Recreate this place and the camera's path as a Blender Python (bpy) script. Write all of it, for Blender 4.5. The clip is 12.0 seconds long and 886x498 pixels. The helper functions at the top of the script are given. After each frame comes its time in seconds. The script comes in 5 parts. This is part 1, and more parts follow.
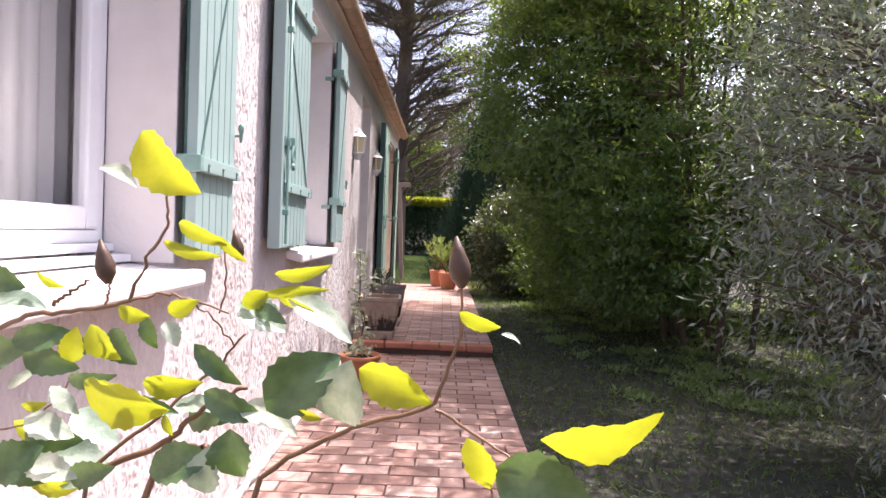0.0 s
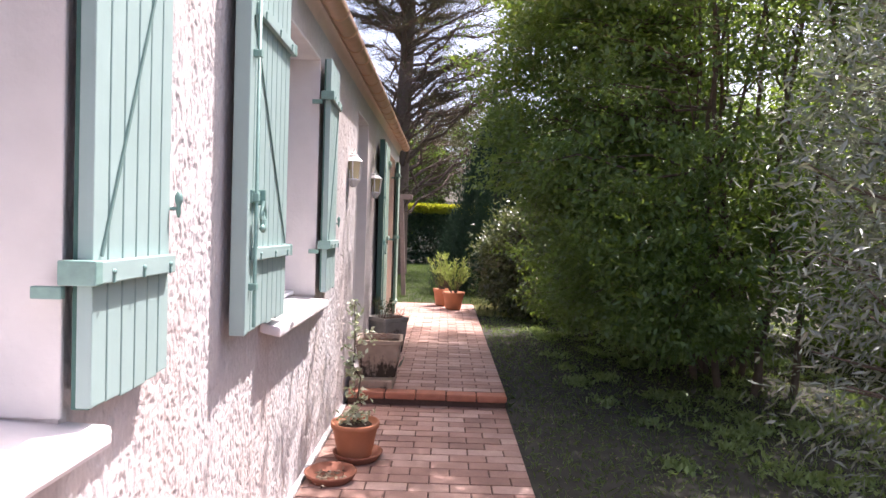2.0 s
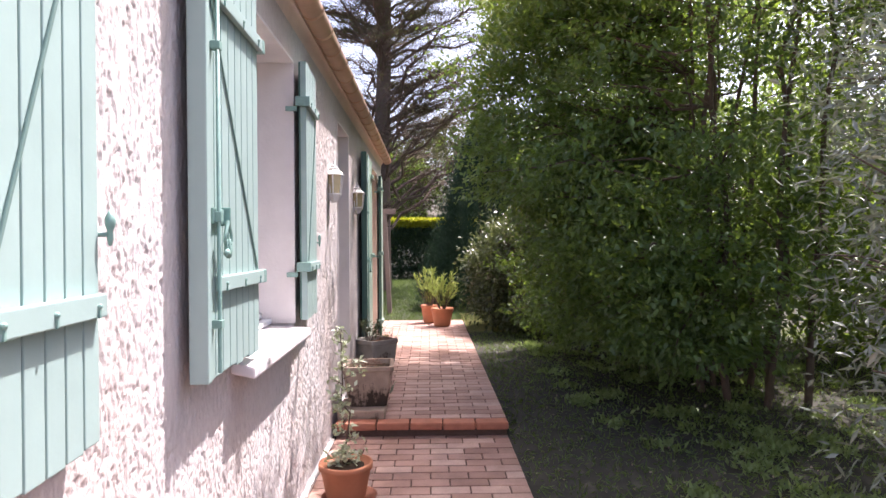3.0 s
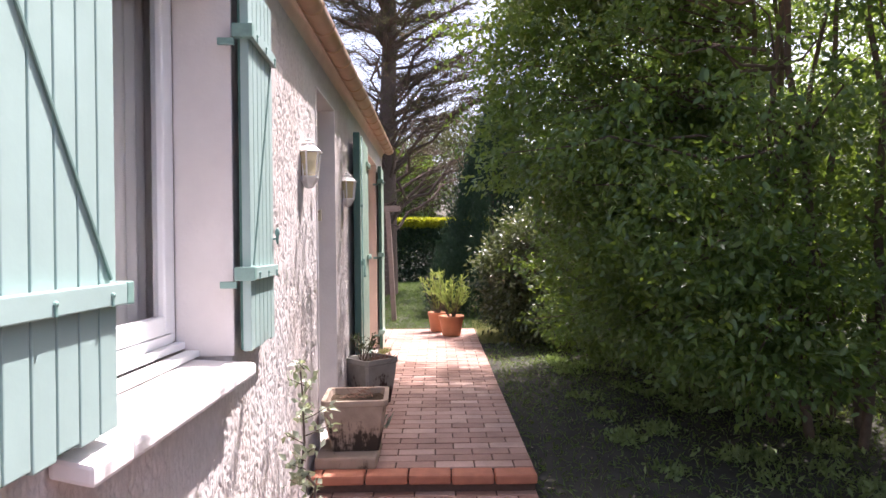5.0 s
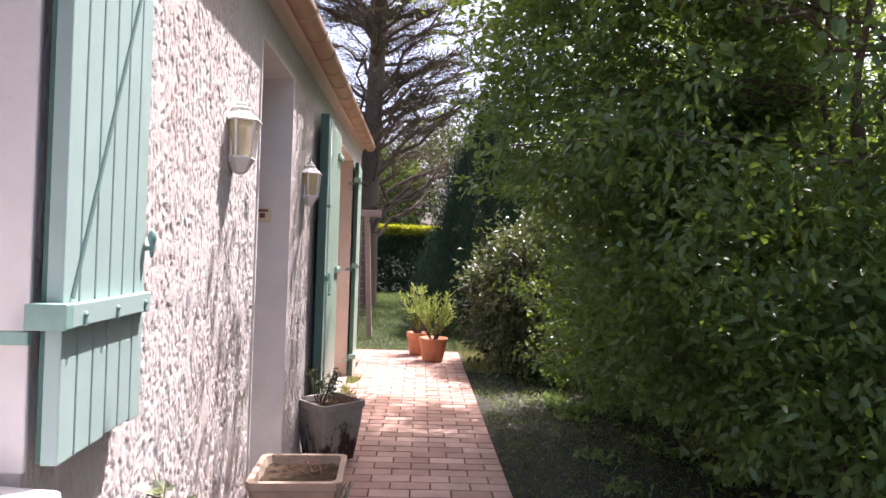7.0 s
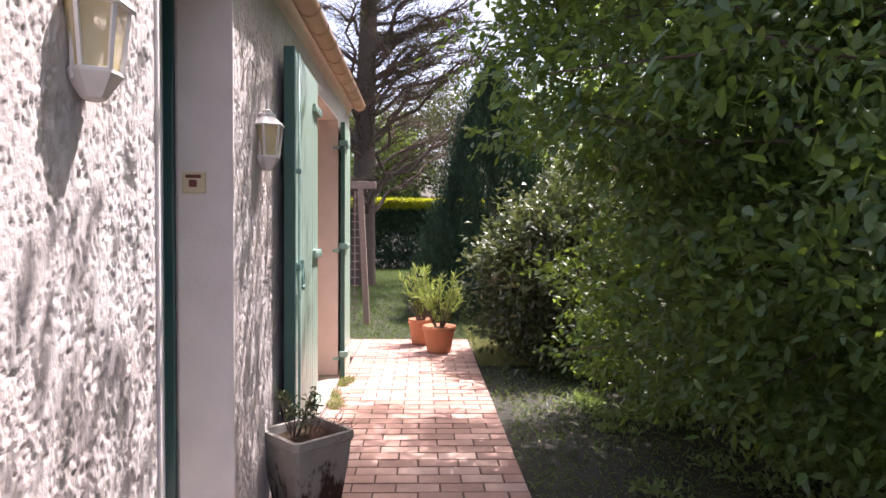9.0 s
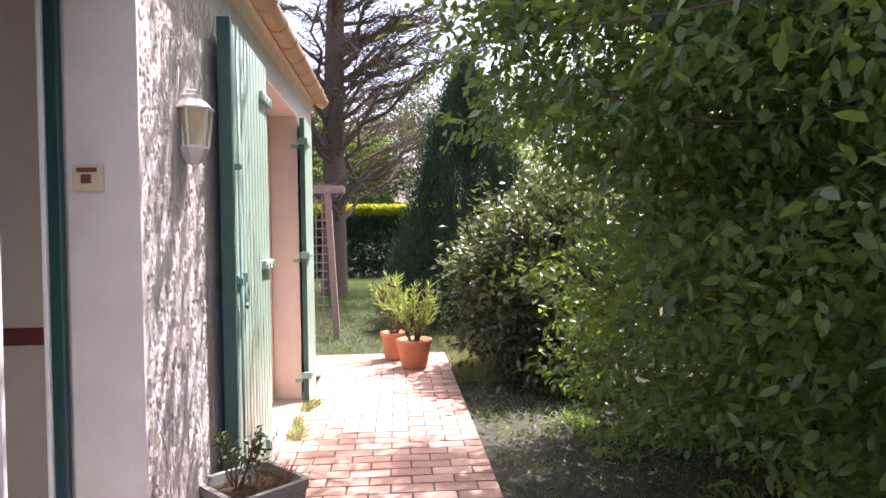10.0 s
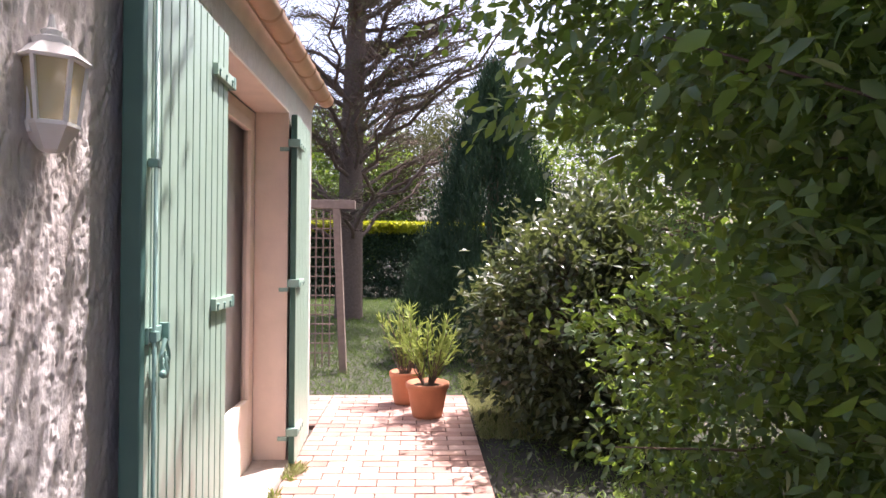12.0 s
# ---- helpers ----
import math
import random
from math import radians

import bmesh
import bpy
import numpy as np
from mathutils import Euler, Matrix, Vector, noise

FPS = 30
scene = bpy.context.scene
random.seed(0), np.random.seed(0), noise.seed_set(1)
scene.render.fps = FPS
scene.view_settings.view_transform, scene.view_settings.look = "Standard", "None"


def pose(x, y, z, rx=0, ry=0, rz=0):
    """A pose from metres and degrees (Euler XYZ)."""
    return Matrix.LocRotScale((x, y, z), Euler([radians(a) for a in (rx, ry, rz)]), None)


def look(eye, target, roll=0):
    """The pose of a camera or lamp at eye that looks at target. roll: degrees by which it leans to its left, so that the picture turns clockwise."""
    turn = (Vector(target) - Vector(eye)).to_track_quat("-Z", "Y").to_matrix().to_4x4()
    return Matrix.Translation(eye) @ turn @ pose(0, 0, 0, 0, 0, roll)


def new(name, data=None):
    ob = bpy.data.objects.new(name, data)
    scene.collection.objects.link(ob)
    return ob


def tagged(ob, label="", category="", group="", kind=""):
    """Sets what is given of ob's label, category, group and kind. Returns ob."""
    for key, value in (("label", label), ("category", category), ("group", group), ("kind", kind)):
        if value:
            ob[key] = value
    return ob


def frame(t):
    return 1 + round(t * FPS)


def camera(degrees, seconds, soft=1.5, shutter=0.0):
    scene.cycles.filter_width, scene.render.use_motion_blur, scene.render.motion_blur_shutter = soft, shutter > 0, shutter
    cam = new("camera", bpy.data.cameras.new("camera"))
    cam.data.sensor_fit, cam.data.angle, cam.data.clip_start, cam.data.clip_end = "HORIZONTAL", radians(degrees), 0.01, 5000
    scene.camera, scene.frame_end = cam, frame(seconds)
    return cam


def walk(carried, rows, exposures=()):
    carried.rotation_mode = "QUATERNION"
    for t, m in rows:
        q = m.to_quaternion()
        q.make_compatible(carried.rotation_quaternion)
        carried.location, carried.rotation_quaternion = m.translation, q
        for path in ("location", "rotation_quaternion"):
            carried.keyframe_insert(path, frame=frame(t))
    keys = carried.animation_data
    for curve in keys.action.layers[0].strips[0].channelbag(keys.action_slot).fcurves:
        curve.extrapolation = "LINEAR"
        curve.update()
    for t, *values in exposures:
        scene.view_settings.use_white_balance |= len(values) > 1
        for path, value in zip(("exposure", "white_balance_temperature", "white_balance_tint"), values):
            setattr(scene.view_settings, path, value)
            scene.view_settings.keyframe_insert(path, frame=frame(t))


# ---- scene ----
cam = camera(69.4, 12.0)
PATH = [
    (0, (0.784, 0.449, 1.12), (0.784, 2.448, 1.063), 2.2),
    (0.1, (0.789, 0.501, 1.146), (0.777, 2.499, 1.061), 1.9),
    (0.5, (0.749, 0.646, 1.216), (0.932, 2.631, 1.052), 1.6),
    (1, (0.752, 0.77, 1.24), (0.886, 2.763, 1.13), 1.2),
    (1.5, (0.739, 0.962, 1.292), (0.795, 2.961, 1.257), 1.5),
    (2, (0.743, 1.069, 1.386), (0.735, 3.068, 1.329), 1.8),
    (2.5, (0.693, 1.245, 1.396), (0.744, 3.245, 1.382), 0.9),
    (2.7, (0.688, 1.301, 1.399), (0.746, 3.3, 1.383), -0.2),
    (4.3, (0.708, 2.121, 1.381), (0.704, 4.121, 1.374), 0.3),
    (4.5, (0.711, 2.208, 1.388), (0.729, 4.207, 1.366), -0.6),
    (5, (0.725, 2.46, 1.375), (0.739, 4.46, 1.365), -0.6),
    (5.5, (0.75, 2.727, 1.401), (0.744, 4.726, 1.356), 0.6),
    (6, (0.709, 3.005, 1.395), (0.74, 5.005, 1.393), 0.1),
    (6.5, (0.682, 3.268, 1.396), (0.786, 5.265, 1.34), 0.4),
    (7, (0.711, 3.522, 1.418), (0.779, 5.521, 1.436), 1.9),
    (7.2, (0.702, 3.626, 1.423), (0.74, 5.625, 1.408), 2.2),
    (8.8, (0.697, 4.465, 1.441), (0.722, 6.464, 1.378), 0.3),
    (9, (0.704, 4.559, 1.438), (0.771, 6.557, 1.372), 0.4),
    (9.5, (0.704, 4.815, 1.443), (0.865, 6.808, 1.411), -0.8),
    (10, (0.744, 5.049, 1.423), (0.887, 7.043, 1.377), -0.8),
    (10.5, (0.806, 5.264, 1.439), (0.89, 7.26, 1.353), 1.2),
    (11, (0.785, 5.559, 1.426), (0.91, 7.554, 1.371), 0.6),
    (11.5, (0.785, 5.762, 1.459), (0.955, 7.754, 1.431), 0.1),
    (12, (0.819, 5.983, 1.477), (0.891, 7.982, 1.487), 0.5),
]
walk(cam, [(t, look(eye, target, roll)) for t, eye, target, roll in PATH],
     [(0, 1.36, 6220, 24), (0.5, 1.22, 6220, 24), (1.5, 1.38, 6220, 24), (2.5, 1.5, 6220, 24), (4.5, 1.58, 6220, 24), (8.9, 1.52, 6220, 24), (9.5, 1.72, 6220, 24), (10, 1.96, 6220, 24), (10.7, 1.95, 6220, 24), (11.4, 1.7, 6220, 24), (12, 1.64, 6220, 24)])

# ---- world, sun, exposure ----
SUN_DIR = Vector((1.0, 1.0, 3.1)).normalized()
world = bpy.data.worlds.new("sky")
scene.world = world
world.use_nodes = True
wn, wl = world.node_tree.nodes, world.node_tree.links
sky = wn.new("ShaderNodeTexSky")
sky.sky_type, sky.sun_disc = "NISHITA", False
sky.sun_elevation = math.asin(SUN_DIR.z)
sky.sun_rotation = math.atan2(SUN_DIR.x, SUN_DIR.y)
sky.altitude, sky.air_density, sky.dust_density, sky.ozone_density = 0, 1.0, 6.0, 0.6
wl.new(sky.outputs[0], wn["Background"].inputs[0])
wn["Background"].inputs[1].default_value = 0.145
sun = new("sun", bpy.data.lights.new("sun", "SUN"))
sun.data.energy, sun.data.angle, sun.data.color = 5.0, radians(0.55), (1.0, 0.95, 0.87)
sun.matrix_world = look(SUN_DIR * 50, (0, 0, 0))
scene.view_settings.exposure = 1.6
scene.view_settings.use_white_balance = True
scene.view_settings.white_balance_temperature, scene.view_settings.white_balance_tint = 6200, 20


# ---- node helpers ----
def material(name, rough=0.8, spec=0.3, metal=0.0):
    m = bpy.data.materials.new(name)
    m.use_nodes = True
    b = m.node_tree.nodes["Principled BSDF"]
    b.inputs["Roughness"].default_value = rough
    b.inputs["Specular IOR Level"].default_value = spec
    b.inputs["Metallic"].default_value = metal
    return m, m.node_tree.nodes, m.node_tree.links, b


def coords(n, l, scale=(1, 1, 1), kind="Object"):
    c, mp = n.new("ShaderNodeTexCoord"), n.new("ShaderNodeMapping")
    mp.inputs["Scale"].default_value = scale
    if kind == "World":
        g = n.new("ShaderNodeNewGeometry")
        l.new(g.outputs["Position"], mp.inputs[0])
    else:
        l.new(c.outputs[kind], mp.inputs[0])
    return mp.outputs[0]


def noise_tex(n, l, vec, scale, detail=4, rough=0.55):
    t = n.new("ShaderNodeTexNoise")
    t.inputs["Scale"].default_value, t.inputs["Detail"].default_value, t.inputs["Roughness"].default_value = scale, detail, rough
    l.new(vec, t.inputs["Vector"])
    return t.outputs["Fac"]


def ramp(n, l, fac, stops):
    r = n.new("ShaderNodeValToRGB")
    e = r.color_ramp.elements
    while len(e) < len(stops):
        e.new(0.5)
    for k, (p, c) in zip(e, stops):
        k.position, k.color = p, (*c, 1)
    l.new(fac, r.inputs[0])
    return r.outputs[0]


def mix(n, l, fac, a, b, mode="MIX"):
    m = n.new("ShaderNodeMix")
    m.data_type, m.blend_type = "RGBA", mode
    for s, v in ((m.inputs[0], fac), (m.inputs[6], a), (m.inputs[7], b)):
        if isinstance(v, (int, float)):
            s.default_value = v
        elif isinstance(v, tuple):
            s.default_value = (*v, 1)
        else:
            l.new(v, s)
    return m.outputs[2]


def bump(n, l, b, height, strength, dist):
    k = n.new("ShaderNodeBump")
    k.inputs["Strength"].default_value, k.inputs["Distance"].default_value = strength, dist
    l.new(height, k.inputs["Height"])
    l.new(k.outputs[0], b.inputs["Normal"])
    return k


def plain(name, col, rough=0.7, spec=0.3, metal=0.0, vary=0.25, scale=14, rel=0.15, kind="World"):
    """A surface of one paint or stuff, with stains at two scales and fine relief."""
    m, n, l, b = material(name, rough, spec, metal)
    v = coords(n, l, (1, 1, 1), kind)
    f1, f2 = noise_tex(n, l, v, scale, 5), noise_tex(n, l, v, scale * 0.18, 3)
    dark = tuple(c * (1 - vary) for c in col)
    lite = tuple(min(1, c * (1 + vary * 0.5)) for c in col)
    a = ramp(n, l, f1, [(0.3, dark), (0.7, lite)])
    c = mix(n, l, f2, a, col)
    l.new(c, b.inputs["Base Color"])
    bump(n, l, b, noise_tex(n, l, v, scale * 9, 4), rel, 0.003)
    return m


def leaf_mat(name, dark, lite, trans, rough=0.45, spec=0.4, share=0.45):
    """Leaves: each island has its own shade; light comes through."""
    m, n, l, b = material(name, rough, spec)
    g = n.new("ShaderNodeNewGeometry")
    r = ramp(n, l, g.outputs["Random Per Island"], [(0.0, dark), (0.75, lite), (1.0, tuple(c * 1.35 for c in lite))])
    big = noise_tex(n, l, coords(n, l, (1, 1, 1), "World"), 1.3, 2)
    c = mix(n, l, big, r, tuple(0.5 * (p + q) for p, q in zip(dark, lite)))
    l.new(c, b.inputs["Base Color"])
    t = n.new("ShaderNodeBsdfTranslucent")
    t2 = mix(n, l, 0.8, c, trans)
    l.new(t2, t.inputs[0])
    s = n.new("ShaderNodeMixShader")
    s.inputs[0].default_value = share
    out = n["Material Output"]
    l.new(b.outputs[0], s.inputs[1])
    l.new(t.outputs[0], s.inputs[2])
    l.new(s.outputs[0], out.inputs[0])
    return m


# ---- materials ----
def make_render():
    m, n, l, b = material("rough_render", 0.95, 0.1)
    v = coords(n, l, (1, 1, 0.32), "World")
    w = n.new("ShaderNodeVectorMath")
    w.operation = "ADD"
    nn = n.new("ShaderNodeTexNoise")
    nn.inputs["Scale"].default_value = 14
    l.new(v, nn.inputs["Vector"])
    sc = n.new("ShaderNodeVectorMath")
    sc.operation = "SCALE"
    sc.inputs["Scale"].default_value = 0.05
    l.new(nn.outputs["Color"], sc.inputs[0])
    l.new(v, w.inputs[0])
    l.new(sc.outputs[0], w.inputs[1])
    vo = n.new("ShaderNodeTexVoronoi")
    vo.feature = "SMOOTH_F1"
    vo.inputs["Scale"].default_value = 42
    vo.inputs["Smoothness"].default_value = 0.35
    l.new(w.outputs[0], vo.inputs["Vector"])
    f = noise_tex(n, l, w.outputs[0], 70, 5, 0.6)
    h = n.new("ShaderNodeMath")
    h.operation = "MULTIPLY_ADD"
    l.new(vo.outputs["Distance"], h.inputs[0])
    h.inputs[1].default_value = 1.1
    l.new(f, h.inputs[2])
    cav = ramp(n, l, f, [(0.35, (0.54, 0.50, 0.49)), (0.65, (0.62, 0.575, 0.56))])
    st = ramp(n, l, noise_tex(n, l, coords(n, l, (1, 1, 0.5), "World"), 1.7, 6, 0.65), [(0.42, (1, 1, 1)), (0.62, (0.95, 0.90, 0.87)), (0.75, (0.86, 0.80, 0.77))])
    l.new(mix(n, l, 1.0, cav, st, "MULTIPLY"), b.inputs["Base Color"])
    g2 = noise_tex(n, l, coords(n, l, (1, 1, 0.8), "World"), 150, 4, 0.6)
    bump(n, l, b, g2, 0.5, 0.004)
    return m


M_RENDER = make_render()
M_SMOOTH = plain("smooth_render", (0.70, 0.655, 0.635), 0.9, 0.2, vary=0.14, scale=7, rel=0.5)
M_PINK = plain("salmon_render", (0.77, 0.635, 0.55), 0.9, 0.2, vary=0.15, scale=7, rel=0.35)
M_PVC = plain("white_frame", (0.80, 0.80, 0.82), 0.35, 0.5, vary=0.06, scale=6, rel=0.03)
M_SILL = plain("pale_sill", (0.72, 0.68, 0.67), 0.8, 0.3, vary=0.18, scale=12, rel=0.3)
M_THRESH = plain("worn_threshold", (0.42, 0.37, 0.33), 0.9, 0.2, vary=0.35, scale=16, rel=0.6)
M_DISH = plain("old_terracotta", (0.27, 0.11, 0.07), 0.8, 0.25, vary=0.3, scale=20, rel=0.2)
M_GREEN = plain("shutter_green", (0.31, 0.42, 0.395), 0.42, 0.45, vary=0.12, scale=8, rel=0.1)
# Shutter green darkened to hold the shade of the edge turned from the sun.
M_EDGE = plain("shaded_shutter_edge", (0.05, 0.12, 0.105), 0.5, 0.4, vary=0.2, scale=10)
M_GREEN2 = plain("door_shutter_green", (0.33, 0.445, 0.365), 0.33, 0.55, vary=0.12, scale=8, rel=0.08)
M_BRACE = plain("brace_green", (0.13, 0.21, 0.19), 0.5, 0.4, vary=0.2)
M_GROOVE = plain("shutter_groove_shade", (0.07, 0.14, 0.12), 0.7, 0.2, vary=0.2)
M_DARKGREEN = plain("door_green", (0.018, 0.065, 0.065), 0.35, 0.5, vary=0.15)
M_IRON = plain("painted_iron", (0.20, 0.33, 0.29), 0.45, 0.5, vary=0.3, scale=40)
M_BRICK = None
M_MORTAR = plain("mortar", (0.13, 0.085, 0.07), 0.95, 0.1, vary=0.4, scale=30, rel=0.6)
M_NOSE = plain("step_tile", (0.40, 0.16, 0.10), 0.7, 0.3, vary=0.3, scale=16, rel=0.3)
M_TERRA = plain("terracotta", (0.47, 0.195, 0.105), 0.75, 0.3, vary=0.22, scale=11, rel=0.2)
M_SOIL = plain("soil", (0.07, 0.05, 0.035), 0.98, 0.05, vary=0.6, scale=50, rel=1.0)


def stained(name, col, dark, low, high):
    """Concrete with dark mossy runs that grow towards its foot."""
    m, n, l, b = material(name, 0.95, 0.1)
    v = coords(n, l)
    base = ramp(n, l, noise_tex(n, l, v, 11, 5), [(0.3, tuple(c * 0.75 for c in col)), (0.7, col)])
    run = noise_tex(n, l, coords(n, l, (1, 1, 0.16)), 26, 5, 0.65)
    blot = noise_tex(n, l, v, 9, 4, 0.6)
    sep = n.new("ShaderNodeSeparateXYZ")
    l.new(v, sep.inputs[0])
    mr = n.new("ShaderNodeMapRange")
    mr.inputs["From Min"].default_value, mr.inputs["From Max"].default_value = high, low
    mr.inputs["To Min"].default_value, mr.inputs["To Max"].default_value = -0.10, 0.22
    l.new(sep.outputs[2], mr.inputs[0])
    a = n.new("ShaderNodeMath")
    a.operation = "ADD"
    l.new(mix(n, l, 0.5, run, blot), a.inputs[0])
    l.new(mr.outputs[0], a.inputs[1])
    k = ramp(n, l, a.outputs[0], [(0.60, (0, 0, 0)), (0.68, (1, 1, 1))])
    l.new(mix(n, l, k, base, dark), b.inputs["Base Color"])
    bump(n, l, b, noise_tex(n, l, v, 90, 4), 0.6, 0.003)
    return m


M_CONC = stained("planter_concrete", (0.40, 0.31, 0.245), (0.06, 0.045, 0.035), 0.0, 0.33)
M_CONC2 = stained("dark_planter_concrete", (0.33, 0.31, 0.28), (0.06, 0.036, 0.03), 0.0, 0.42)
M_WHITE = plain("lantern_white", (0.74, 0.72, 0.70), 0.5, 0.4, vary=0.12, scale=30, rel=0.15)
M_GUTTER = plain("sand_gutter", (0.55, 0.36, 0.24), 0.45, 0.4, vary=0.2, scale=10, rel=0.05)
M_TILE = plain("roof_tile", (0.36, 0.17, 0.10), 0.85, 0.2, vary=0.4, scale=10, rel=0.4)
M_BARK = plain("bark", (0.13, 0.10, 0.08), 0.95, 0.1, vary=0.5, scale=25, rel=1.0)
M_WOOD = plain("grey_wood", (0.23, 0.18, 0.15), 0.9, 0.1, vary=0.35, scale=20, rel=0.6)
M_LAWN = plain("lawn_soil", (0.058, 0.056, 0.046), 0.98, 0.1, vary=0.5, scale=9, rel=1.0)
M_CURTAIN = plain("curtain", (0.82, 0.79, 0.77), 0.9, 0.1, vary=0.08, scale=3, rel=0.05)
M_ROOM = plain("room_wall", (0.66, 0.61, 0.55), 0.9, 0.1, vary=0.1)
M_GLASS, gn, gl, gb = material("glass", 0.02, 0.5)
gb.inputs["Transmission Weight"].default_value = 1.0
gb.inputs["IOR"].default_value = 1.05
L_TREE = leaf_mat("broad_leaf", (0.028, 0.064, 0.024), (0.090, 0.165, 0.052), (0.26, 0.36, 0.035), rough=0.4, spec=0.6, share=0.42)
L_OLIVE = leaf_mat("olive_leaf", (0.12, 0.14, 0.10), (0.27, 0.29, 0.24), (0.16, 0.20, 0.08), 0.4, 0.5, 0.25)
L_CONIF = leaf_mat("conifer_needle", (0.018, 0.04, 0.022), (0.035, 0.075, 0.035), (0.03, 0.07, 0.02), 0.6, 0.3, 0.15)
L_CEDAR = leaf_mat("cedar_needle", (0.05, 0.055, 0.028), (0.10, 0.105, 0.05), (0.12, 0.13, 0.04), 0.6, 0.3, 0.3)
L_VIB = leaf_mat("glossy_leaf", (0.028, 0.042, 0.02), (0.08, 0.10, 0.045), (0.14, 0.17, 0.04), 0.3, 0.5, 0.25)
L_HEDGE = leaf_mat("laurel_leaf", (0.04, 0.09, 0.02), (0.11, 0.20, 0.03), (0.30, 0.42, 0.03), 0.35, 0.5, 0.35)
# Laurel green brightened to carry the sun on the hedge top.
L_LAUREL = leaf_mat("sunlit_laurel_leaf", (0.13, 0.17, 0.015), (0.36, 0.40, 0.025), (0.55, 0.55, 0.02), 0.35, 0.5, 0.4)
L_OLEA = leaf_mat("oleander_leaf", (0.13, 0.19, 0.05), (0.25, 0.31, 0.09), (0.35, 0.42, 0.08), 0.5, 0.4, 0.35)
L_DRY = leaf_mat("dry_grass_blade", (0.16, 0.17, 0.07), (0.36, 0.36, 0.17), (0.40, 0.40, 0.15), 0.6, 0.3, 0.3)
L_PALE = leaf_mat("pale_lobed_leaf", (0.26, 0.32, 0.17), (0.62, 0.64, 0.52), (0.30, 0.34, 0.12), 0.5, 0.4, 0.3)
def rose_leaf_mat(name, dark, lite, trans, rough, share):
    """A leaflet blade: blotched green with paler fine veins, its shade differing from leaf to leaf."""
    m, n, l, b = material(name, rough, 0.6)
    v = coords(n, l, (1, 1, 1), "World")
    c = ramp(n, l, noise_tex(n, l, v, 55, 5, 0.6), [(0.36, dark), (0.62, lite)])
    o = n.new("ShaderNodeObjectInfo")
    c = mix(n, l, 1.0, c, ramp(n, l, o.outputs["Random"], [(0.0, (0.7, 0.8, 0.75)), (1.0, (1.15, 1.08, 1.0))]), "MULTIPLY")
    l.new(c, b.inputs["Base Color"])
    bump(n, l, b, noise_tex(n, l, v, 260, 3), 0.5, 0.0012)
    t = n.new("ShaderNodeBsdfTranslucent")
    l.new(mix(n, l, 0.7, c, trans), t.inputs[0])
    s = n.new("ShaderNodeMixShader")
    s.inputs[0].default_value = share
    l.new(b.outputs[0], s.inputs[1])
    l.new(t.outputs[0], s.inputs[2])
    l.new(s.outputs[0], n["Material Output"].inputs[0])
    return m


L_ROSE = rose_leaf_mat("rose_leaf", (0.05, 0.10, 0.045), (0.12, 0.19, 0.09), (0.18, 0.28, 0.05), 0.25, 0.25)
# Pale copy of the rose leaf: the sun's reflection is in its colour.
L_ROSE3 = rose_leaf_mat("sun_gloss_rose_leaf", (0.26, 0.33, 0.25), (0.50, 0.55, 0.47), (0.25, 0.32, 0.12), 0.28, 0.2)
L_ROSE2 = rose_leaf_mat("young_rose_leaf", (0.20, 0.25, 0.012), (0.36, 0.37, 0.02), (0.44, 0.46, 0.012), 0.4, 0.5)
M_STRAW = plain("straw", (0.26, 0.15, 0.11), 0.9, 0.1, vary=0.3)
M_CANE = plain("rose_cane", (0.20, 0.11, 0.06), 0.5, 0.4, vary=0.4, scale=60)
M_BUD = plain("rose_bud", (0.08, 0.045, 0.03), 0.5, 0.4, vary=0.5, scale=90)
M_CREAM = plain("cream_plastic", (0.60, 0.53, 0.36), 0.45, 0.4, vary=0.08)
M_BROWN = plain("brown_plastic", (0.16, 0.05, 0.04), 0.5, 0.4, vary=0.15)
M_BLACK = plain("black_fibre", (0.012, 0.012, 0.014), 0.9, 0.1, vary=0.2)
M_LITTER = plain("dry_leaf", (0.34, 0.28, 0.20), 0.9, 0.1, vary=0.4, scale=60)
L_WEED = leaf_mat("shade_weed_leaf", (0.09, 0.14, 0.05), (0.24, 0.32, 0.13), (0.32, 0.42, 0.08), 0.45, 0.5, 0.35)
L_GRASS = leaf_mat("grass_blade", (0.05, 0.09, 0.025), (0.10, 0.15, 0.05), (0.18, 0.26, 0.05), 0.6, 0.3, 0.35)


# ---- mesh helpers ----
def thing(name, loc, label="", category="", group="", kind=""):
    ob = new(name)
    ob.location = loc
    ob.empty_display_size = 0.1
    return tagged(ob, label, category, group, kind)


def part(name, bm, mat, parent=None, label="", smooth=False, kind=""):
    me = bpy.data.meshes.new(name)
    bmesh.ops.recalc_face_normals(bm, faces=bm.faces)
    bm.to_mesh(me)
    bm.free()
    for m in (mat if isinstance(mat, (list, tuple)) else [mat]):
        me.materials.append(m)
    if smooth:
        me.polygons.foreach_set("use_smooth", [True] * len(me.polygons))
    ob = new(name, me)
    if parent:
        ob.parent = parent
    return tagged(ob, label, "", "", kind)


